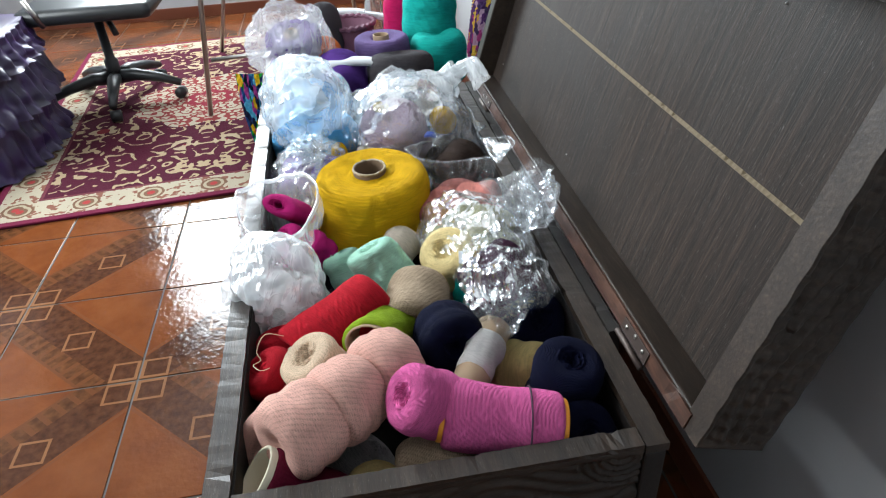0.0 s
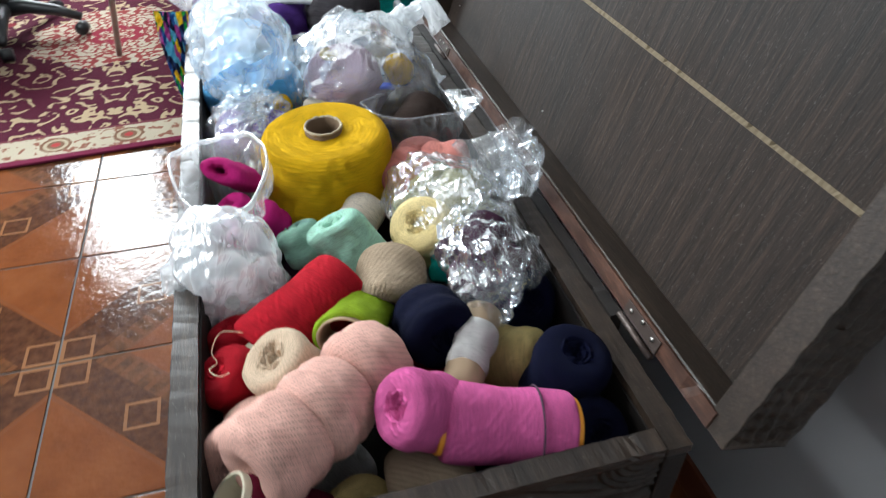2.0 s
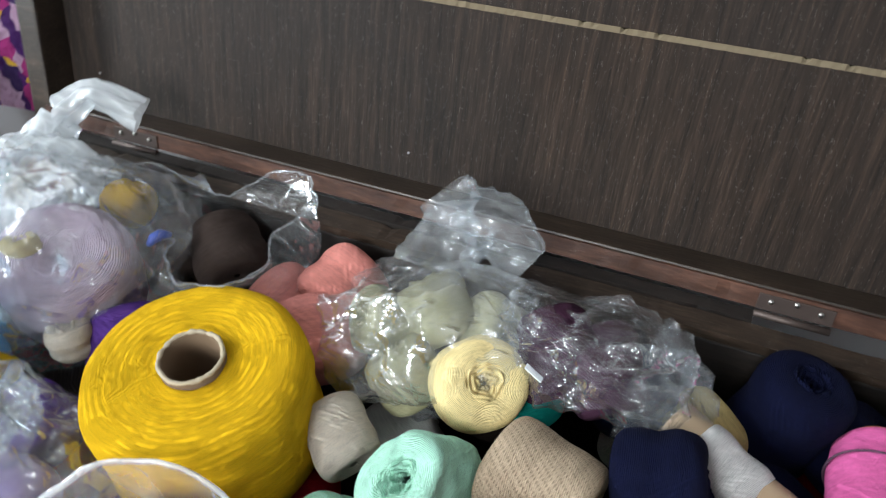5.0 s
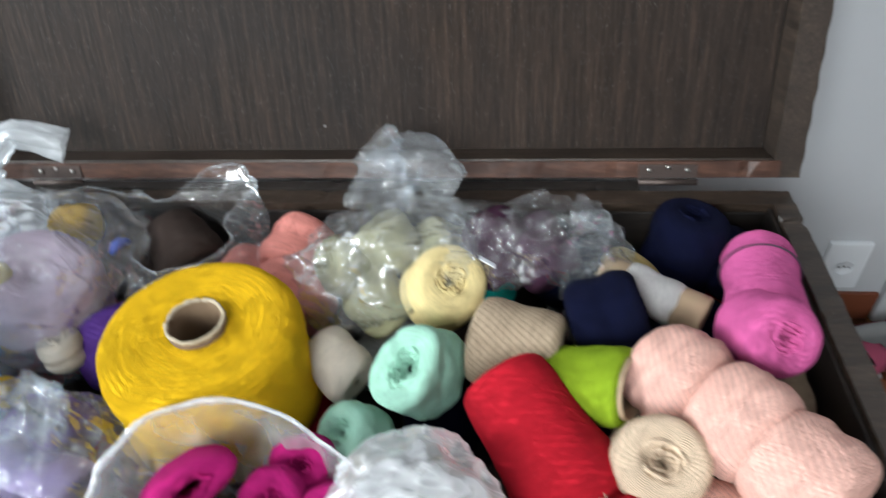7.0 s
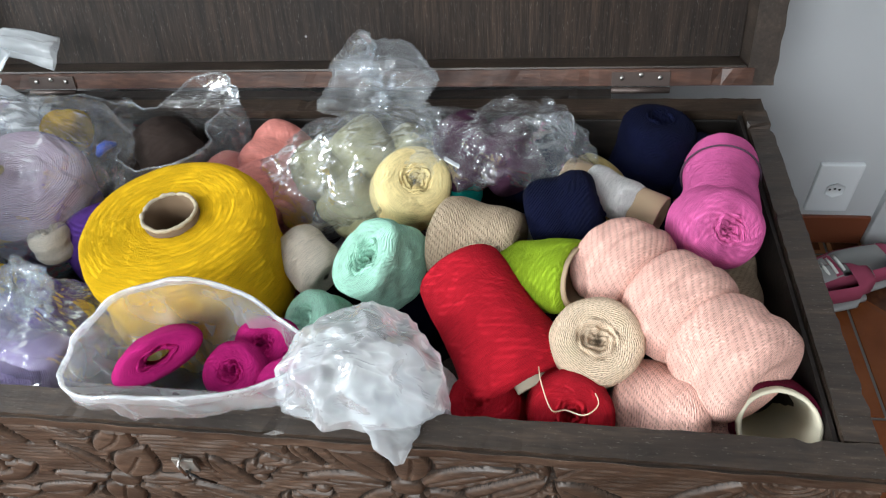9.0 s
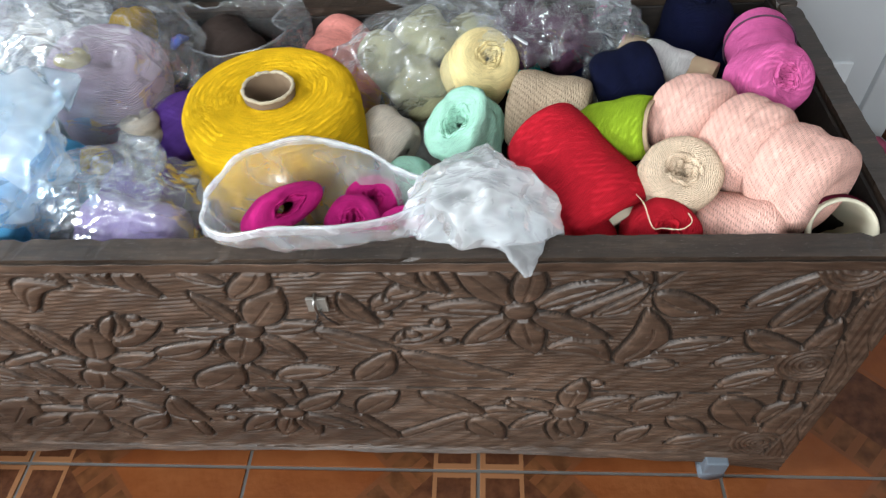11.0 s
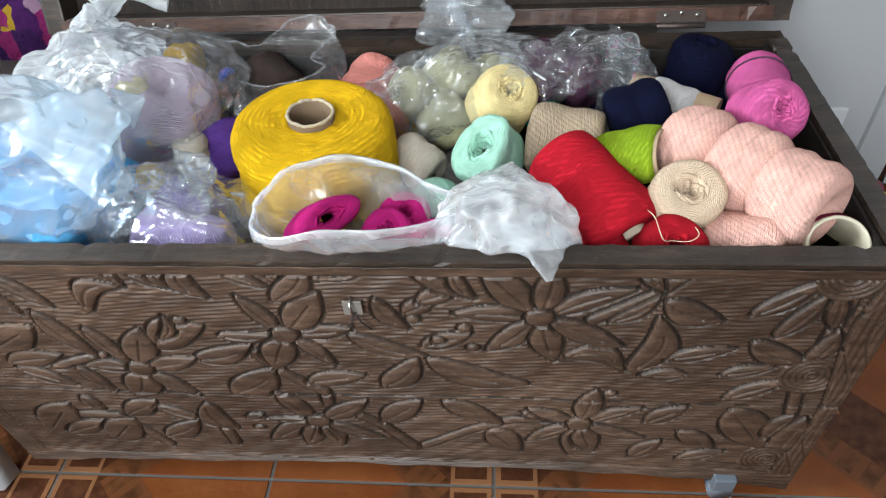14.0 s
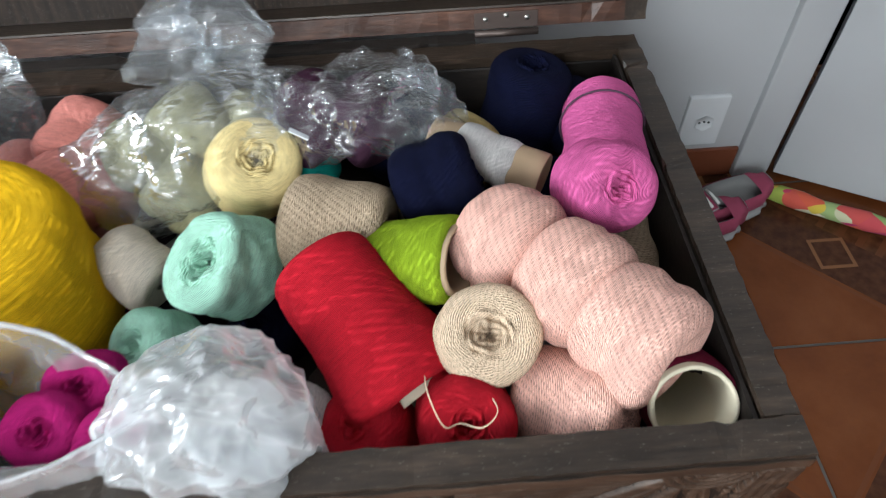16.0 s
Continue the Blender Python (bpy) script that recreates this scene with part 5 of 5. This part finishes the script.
ball("yarn_ball", "grey", (0.41, 1.56, 0.53), 0.10, (0, 0.2, 1), "charcoal ball of soft yarn", seed=72, h=0.11, group="yarn on the armchair")
ball("yarn_ball", "teal", (0.545, 1.70, 0.52), 0.088, (0, 0, 1), "teal ball of soft yarn", seed=73, group="yarn on the armchair", h=0.15)
ball("yarn_ball", "teal", (0.535, 1.80, 0.62), 0.085, (0.1, 0.1, 1), "tall teal hank of soft yarn", seed=74, h=0.25, edge=0.08, group="yarn on the armchair")
ball("yarn_ball", "ruby", (0.47, 1.92, 0.57), 0.075, (0.1, 0, 1), "ruby red hank of soft yarn", seed=75, h=0.26, edge=0.06, group="yarn on the armchair")
ball("yarn_ball", "orange", (0.20, 1.68, 0.56), 0.05, (0, 1, 0.4), "orange ball of soft yarn", seed=76, group="yarn on the armchair")
ball("yarn_ball", "violet", (0.235, 1.58, 0.52), 0.075, (0, 1, 0.4), "violet ball of soft yarn", seed=77, group="yarn on the armchair")
ball("yarn_ball", "grey", (0.205, 1.92, 0.56), 0.055, (0, 0.2, 1), "dark green tube of thread", seed=78, h=0.2, edge=0.05, group="yarn on the armchair")
wb = bag("plastic_bag", MILKY, (0.10, 1.70, 0.58), (0.125, 0.13, 0.14), "white plastic bag round a purple yarn cone", 9, open_top=0.15, lump=0.02)
wb["group"] = "yarn on the armchair"

WICK = paint_mat("wicker", (0.16, 0.06, 0.10), 0.7)
bk = empty("basket", pose(0.285, 1.98, 0.41), "small woven purple basket", "basket")
part("body", lathe([(0.055, 0), (0.06, 0.002), (0.075, 0.08), (0.085, 0.16), (0.081, 0.16), (0.071, 0.08), (0.05, 0.006), (0.001, 0.006)], 40, uneven(3, 0.002, lump=50)), WICK, bk)
bm = bmesh.new()
tube(bm, [(0.086 * math.cos(a), 0.086 * math.sin(a), 0.163 + 0.003 * math.sin(a * 24)) for a in [k * math.pi / 60 for k in range(121)]], 0.007, 8)
part("rim", bm, WICK, bk)

GLASSY, gnt, gb = mat("clear_bottle_plastic", (0.92, 0.95, 0.97), 0.08)
gb.inputs["Transmission Weight"].default_value = 0.95
gb.inputs["IOR"].default_value = 1.2
bo = empty("plastic_bottle", pose(0.395, 2.06, 0.41), "empty clear plastic drink bottle", "bottle")
part("bottle_body", lathe([(0.001, 0.004), (0.045, 0), (0.052, 0.01), (0.052, 0.06), (0.050, 0.075), (0.052, 0.09), (0.052, 0.17), (0.046, 0.21), (0.03, 0.25), (0.016, 0.275), (0.014, 0.30)], 40), GLASSY, bo)
part("neck_ring", lathe([(0.014, 0.285), (0.018, 0.285), (0.018, 0.29), (0.014, 0.29)], 24), WHITE_PL, bo)

for ob in [o for o in scene.objects if o.get("group") == "yarn on the armchair"] + [bk, bo]:
    ob.location += Vector((-0.02, -0.14, 0.0))

# crocheted blankets
def crochet_mat(name, colours, scale):
    m, nt, b = mat(name, colours[0], 0.95, 0, 0.1)
    uv = nt.nodes.new("ShaderNodeUVMap")
    vo = node(nt, "ShaderNodeTexVoronoi", Scale=scale)
    nt.links.new(uv.outputs[0], vo.inputs["Vector"])
    sepc = nt.nodes.new("ShaderNodeSeparateColor")
    nt.links.new(vo.outputs["Color"], sepc.inputs[0])
    n = len(colours)
    r = nt.nodes.new("ShaderNodeValToRGB")
    r.color_ramp.interpolation = "CONSTANT"
    while len(r.color_ramp.elements) < n:
        r.color_ramp.elements.new(0.5)
    for i, (e, c) in enumerate(zip(r.color_ramp.elements, colours)):
        e.position, e.color = i / n, (*c, 1)
    nt.links.new(sepc.outputs[0], r.inputs[0])
    nt.links.new(r.outputs[0], b.inputs["Base Color"])
    bump(nt, b, noise_tex(nt, coords(nt, "Object"), 170, 3), 0.8, 0.006)
    return m


def drape(name, m, fn, nu, nv, label, category="blanket"):
    """A thick knotted cloth over fn(u, v), with stitches as real bumps."""
    bm = bmesh.new()
    uv = bm.loops.layers.uv.new("UVMap")
    g = [[bm.verts.new(fn(i / nu, j / nv)) for j in range(nv + 1)] for i in range(nu + 1)]
    for i in range(nu):
        for j in range(nv):
            f = bm.faces.new((g[i][j], g[i + 1][j], g[i + 1][j + 1], g[i][j + 1]))
            for l, (a, c) in zip(f.loops, ((i, j), (i + 1, j), (i + 1, j + 1), (i, j + 1))):
                l[uv].uv = (a / nu, c / nv)
    bmesh.ops.solidify(bm, geom=bm.faces[:], thickness=0.012)
    return tagged(part(name, bm, m), label, category)


C1 = crochet_mat("purple_crochet", [(0.05, 0.015, 0.09), (0.09, 0.02, 0.13), (0.30, 0.03, 0.15), (0.55, 0.35, 0.04), (0.04, 0.02, 0.08), (0.4, 0.25, 0.35), (0.06, 0.02, 0.1)], 16)


def hang1(u, v):
    s = 0.006 * math.sin(u * 95) * math.sin(v * 120)
    return Vector((0.69 + 0.09 * v + s + 0.02 * math.sin(u * 6), 1.36 + 0.55 * u + 0.01 * math.sin(v * 9), 0.42 + 0.62 * v))


drape("crochet_blanket", C1, hang1, 80, 80, "purple crocheted blanket with yellow and pink flowers")
C2 = crochet_mat("striped_crochet", [(0.04, 0.14, 0.34), (0.16, 0.45, 0.58), (0.03, 0.04, 0.09), (0.7, 0.52, 0.04), (0.03, 0.40, 0.08), (0.05, 0.10, 0.24), (0.42, 0.10, 0.32)], 13)


def hang2(u, v):
    s = 0.007 * math.sin(u * 44) * math.sin(v * 110)
    return Vector((-0.050 + 0.10 * u + 0.012 * math.sin(v * 5), 1.305 + 0.05 * (u - 0.35) ** 2 + 0.012 * math.sin(v * 8 + u * 3) + s + (0.09 * (v - 0.85) if v > 0.85 else 0), 0.19 + 0.41 * v))


drape("crochet_blanket", C2, hang2, 40, 90, "blue, green and yellow crocheted blanket over a chair arm")

# outlet, shoes, draught stopper by the door
so = empty("wall_socket", pose(X1, -0.275, 0.155), "white wall socket plate on the white wall", "socket")
part("plate", boxbm(-0.012, 0.0, -0.04, 0.04, -0.06, 0.06, bevel=0.004), WHITE_PL, so, smooth=False)
part("insert", lathe([(0.0005, 0.0), (0.017, 0.0), (0.019, -0.003)], 6), WHITE_PL, so).matrix_basis = pose(-0.0135, 0, 0, 0, 90, 0)
for k in (-0.009, 0, 0.009):
    part("pin_hole", tube(bmesh.new(), [(-0.0145, k, 0.002 * (k == 0)), (-0.0125, k, 0.002 * (k == 0))], 0.0024, 8), BLACK, so)

SHOE = paint_mat("pink_shoe_cloth", (0.27, 0.04, 0.085), 0.85)
SOLE = paint_mat("grey_rubber", (0.26, 0.26, 0.26), 0.8)
LACE = paint_mat("white_laces", (0.7, 0.7, 0.68), 0.9)


def shoe(m, seed):
    ob = empty("shoe", m, "pink canvas shoe with grey lining on the floor", "shoe", "pair of shoes by the door")

    def outline(t, w):
        y = -0.11 + 0.22 * t
        return y, w * (0.62 + 0.38 * math.sin(math.pi * min(1, max(0, t * 0.8 + 0.15)))) * (1 if 0.08 < t < 0.93 else 0.72)

    for nm, mm, lo, hi, w in (("sole", SOLE, 0.0, 0.018, 0.042), ("upper", SHOE, 0.018, 0.07, 0.040), ("lining", SOLE, 0.03, 0.072, 0.034)):
        bm = bmesh.new()
        rows = []
        n = 18
        for i in range(n + 1):
            t = i / n
            y, hw = outline(t, w)
            top = hi if nm == "sole" else hi * (1.0 if t < 0.55 else 1.0 - 0.55 * (t - 0.55) / 0.45)
            ring = []
            for k in range(16):
                a = 2 * math.pi * k / 16
                ring.append(bm.verts.new((hw * math.copysign(abs(math.cos(a)) ** 0.6, math.cos(a)), y, (lo + top) / 2 + (top - lo) / 2 * math.copysign(abs(math.sin(a)) ** 0.6, math.sin(a)))))
            rows.append(ring)
        for a, b in zip(rows, rows[1:]):
            for k in range(16):
                j = (k + 1) % 16
                mid = sum((v.co.z for v in (a[k], a[j], b[j], b[k])), 0.0) / 4
                if nm == "upper" and mid > lo + (hi - lo) * 0.86 and 0.12 < (a[k].co.y + 0.11) / 0.22 < 0.58:
                    continue
                if nm == "lining" and mid > 0.060:
                    continue
                bm.faces.new((a[k], a[j], b[j], b[k]))
        bm.faces.new(rows[0][::-1]), bm.faces.new(rows[-1])
        part(nm, bm, mm, ob)
    for k in range(4):
        part("lace", tube(bmesh.new(), [(-0.02, 0.02 + k * 0.012, 0.066 - k * 0.006), (0, 0.024 + k * 0.012, 0.073 - k * 0.006), (0.02, 0.02 + k * 0.012, 0.066 - k * 0.006)], 0.003, 6), LACE, ob)
    return ob


shoe(pose(0.690, -0.300, 0, 0, 0, 18), 1)
shoe(pose(0.640, -0.225, 0, 0, 0, 12), 2)
FLORAL, fnt, fb = mat("floral_cloth", (0.5, 0.1, 0.1), 0.9)
vo = node(fnt, "ShaderNodeTexVoronoi", Scale=22.0)
fnt.links.new(coords(fnt, "Object"), vo.inputs["Vector"])
sc = fnt.nodes.new("ShaderNodeSeparateColor")
fnt.links.new(vo.outputs["Color"], sc.inputs[0])
fnt.links.new(ramp(fnt, sc.outputs[0], [(0.0, (0.55, 0.10, 0.03)), (0.3, (0.35, 0.02, 0.10)), (0.55, (0.6, 0.42, 0.05)), (0.75, (0.15, 0.3, 0.06)), (0.95, (0.7, 0.6, 0.5))]), fb.inputs["Base Color"])
bm = bmesh.new()
tube(bm, [(0.735 - 0.020 * k + 0.004 * math.sin(k), -0.405 - 0.035 * k, 0.020 + 0.002 * math.sin(k * 1.7)) for k in range(21)], [0.009] + [0.018 + 0.002 * math.sin(k * 2.1) for k in range(19)] + [0.009], 16)
tagged(part("draught_stopper", bm, FLORAL), "floral cloth draught stopper along the door", "draught stopper")

# small things on the bags and the lid
BLUE = paint_mat("blue_tie", (0.02, 0.06, 0.35), 0.5)
bm = bmesh.new()
tube(bm, [(0.385, 0.905, 0.553), (0.392, 0.900, 0.560), (0.402, 0.896, 0.560), (0.410, 0.889, 0.555)], [0.003, 0.007, 0.007, 0.003], 10)
tagged(part("bag_tie", bm, BLUE), "small blue tie on a clear bag", "bag tie")
LABEL = paint_mat("white_label", (0.8, 0.82, 0.84), 0.5)
lb = part("paper_label", boxbm(-0.011, 0.011, -0.004, 0.004, -0.0006, 0.0006), LABEL, smooth=False)
lb.matrix_world = pose(0.372, 0.405, 0.560, 15, -30, 80)
tagged(lb, "small white paper label in a clear bag", "label")
NAIL, _, _ = mat("nail_head", (0.30, 0.29, 0.28), 0.4, 0.9)
rn = random.Random(8)
for k in range(26):
    yy, zz = rn.uniform(0.03, 1.2), rn.choice((0.013, 0.013, rn.uniform(0.05, 0.48)))
    xx = 0.0015 if zz < 0.03 else REC - 0.0004
    part("nail", tube(bmesh.new(), [(xx - 0.0012, yy, zz), (xx + 0.002, yy, zz)], 0.0018, 8), NAIL, lid)

# loose threads
THREAD = paint_mat("pale_loose_thread", (0.7, 0.5, 0.36), 0.9)
DARKT = paint_mat("dark_loose_thread", (0.05, 0.02, 0.04), 0.9)


def thread(pts, m, label, r=0.0006):
    bm = bmesh.new()
    P = [Vector(p) for p in pts]
    out = []
    for i in range(len(P) - 1):
        a, b, c, d = P[max(0, i - 1)], P[i], P[i + 1], P[min(len(P) - 1, i + 2)]
        for k in range(6):
            t = k / 6
            out.append(0.5 * (2 * b + (c - a) * t + (2 * a - 5 * b + 4 * c - d) * t * t + (3 * b - a - 3 * c + d) * t ** 3))
    tube(bm, out + [P[-1]], r, 6)
    tagged(part("loose_thread", bm, m), label, "thread")


thread([(0.085, 0.288, 0.545), (0.060, 0.285, 0.555), (0.045, 0.275, 0.535), (0.05, 0.262, 0.528), (0.042, 0.245, 0.535), (0.055, 0.232, 0.535), (0.075, 0.24, 0.535), (0.09, 0.25, 0.53)], THREAD, "pale loose thread end over the red yarn")
ring = axis_pose((0.392, 0.0735, 0.525), (0.288, 0.094, 0.544))
bm = bmesh.new()
tube(bm, [(0.0462 * math.cos(a), 0.0462 * math.sin(a), 0.004 * math.sin(a)) for a in [k * math.pi / 30 for k in range(61)]], 0.0012, 6)
rt = tagged(part("binding_thread", bm, DARKT), "dark thread tied round the pink cone", "thread")
rt.matrix_world = ring

# ---------------------------------------------------------------- floor of patterned tiles
T = 0.387
GX, GY = -0.391, 0.858


def tile_mat():
    m, nt, b = mat("terracotta_patterned_tile", (0.4, 0.14, 0.04), 0.16, 0, 0.13)
    tc = nt.nodes.new("ShaderNodeTexCoord")
    sep = nt.nodes.new("ShaderNodeSeparateXYZ")
    nt.links.new(tc.outputs["Object"], sep.inputs[0])
    x, y = sep.outputs[0], sep.outputs[1]
    M = lambda op, a, c=None: math_node(nt, op, a, c)
    d = M("MULTIPLY", M("SUBTRACT", x, y), 0.7071)
    l = M("MULTIPLY", M("ADD", x, y), 0.7071)
    rnd_o = nt.nodes.new("ShaderNodeObjectInfo").outputs["Random"]
    cl = noise_tex(nt, tc.outputs["Object"], 7, 5, 0.6)
    c = ramp(nt, cl, [(0.25, (0.088, 0.023, 0.008)), (0.5, (0.128, 0.038, 0.012)), (0.75, (0.165, 0.055, 0.019))])
    blk = M("FRACT", M("MULTIPLY", l, 26.0))
    blkc = ramp(nt, noise_tex(nt, tc.outputs["Object"], 30, 2), [(0.3, (0.042, 0.016, 0.007)), (0.7, (0.11, 0.042, 0.017))])
    blkc = mixc(nt, M("LESS_THAN", blk, 0.35), blkc, (0.10, 0.036, 0.015))
    inr = lambda lo, hi: M("MULTIPLY", M("GREATER_THAN", d, lo), M("LESS_THAN", d, hi))
    c = mixc(nt, inr(0.048, 0.098), c, blkc)
    c = mixc(nt, inr(0.098, 0.106), c, (0.10, 0.035, 0.015))
    dk = ramp(nt, noise_tex(nt, tc.outputs["Object"], 45, 3), [(0.35, (0.040, 0.015, 0.008)), (0.7, (0.080, 0.030, 0.014))])
    c = mixc(nt, inr(-0.058, 0.048), c, dk)
    c = mixc(nt, inr(-0.07, -0.062), c, (0.12, 0.04, 0.016))
    pale = (0.18, 0.080, 0.036)

    def diamond(c, lx, half, wid):
        k = M("MAXIMUM", M("ABSOLUTE", M("SUBTRACT", x, lx)), M("ABSOLUTE", M("SUBTRACT", y, lx)))
        return mixc(nt, M("MULTIPLY", M("LESS_THAN", k, half), M("GREATER_THAN", k, half - wid)), c, pale)

    c = diamond(c, 0.0, 0.036, 0.007)
    # square frames at both ends of the band
    for s in (-1, 1):
        sx, sy = M("MULTIPLY", x, s), M("MULTIPLY", y, s)
        lo, hi = M("MINIMUM", sx, sy), M("MAXIMUM", sx, sy)
        line = M("MAXIMUM", M("LESS_THAN", lo, T / 2 - 0.067), M("GREATER_THAN", hi, T / 2 - 0.012))
        c = mixc(nt, M("MULTIPLY", M("GREATER_THAN", lo, T / 2 - 0.074), line), c, pale)
    c = mixc(nt, 0.18, c, ramp(nt, rnd_o, [(0, (0.75, 0.75, 0.75)), (1, (1.0, 1.0, 1.0))]), "MULTIPLY")
    nt.links.new(c, b.inputs["Base Color"])
    wear = noise_tex(nt, coords(nt, "Object"), 11, 4)
    nt.links.new(M("ADD", M("MULTIPLY", wear, 0.16), 0.03), b.inputs["Roughness"])
    h = M("ADD", noise_tex(nt, coords(nt, "Object"), 55, 3), M("MULTIPLY", noise_tex(nt, coords(nt, "Object"), 16, 2), 1.5))
    bump(nt, b, h, 0.34, 0.0025)
    return m


TILE = tile_mat()
floor = tagged(part("floor", boxbm(X0 - 0.1, X1 + 0.1, Y0 - 0.1, Y1 + 0.1, -0.1, -0.0025), GROUT, smooth=False), "terracotta floor tiles with geometric wood pattern", "floor", kind="structure")
g = 0.0028
tb = boxbm(-T / 2 + g, T / 2 - g, -T / 2 + g, T / 2 - g, -0.01, 0.0, bevel=0.0015)
tme = bpy.data.meshes.new("tile")
tb.to_mesh(tme)
tb.free()
tme.materials.append(TILE)
i0, i1 = math.floor((X0 - GX) / T), math.ceil((X1 - GX) / T)
j0, j1 = math.floor((Y0 - GY) / T), math.ceil((Y1 - GY) / T)
for i in range(i0, i1):
    for j in range(j0, j1):
        t = new("tile", tme)
        t.parent = floor
        turn = (0 if (i + j) % 2 == 0 else 90) + (180 if i % 2 else 0)
        t.matrix_basis = pose(GX + (i + 0.5) * T, GY + (j + 0.5) * T, 0, 0, 0, turn)
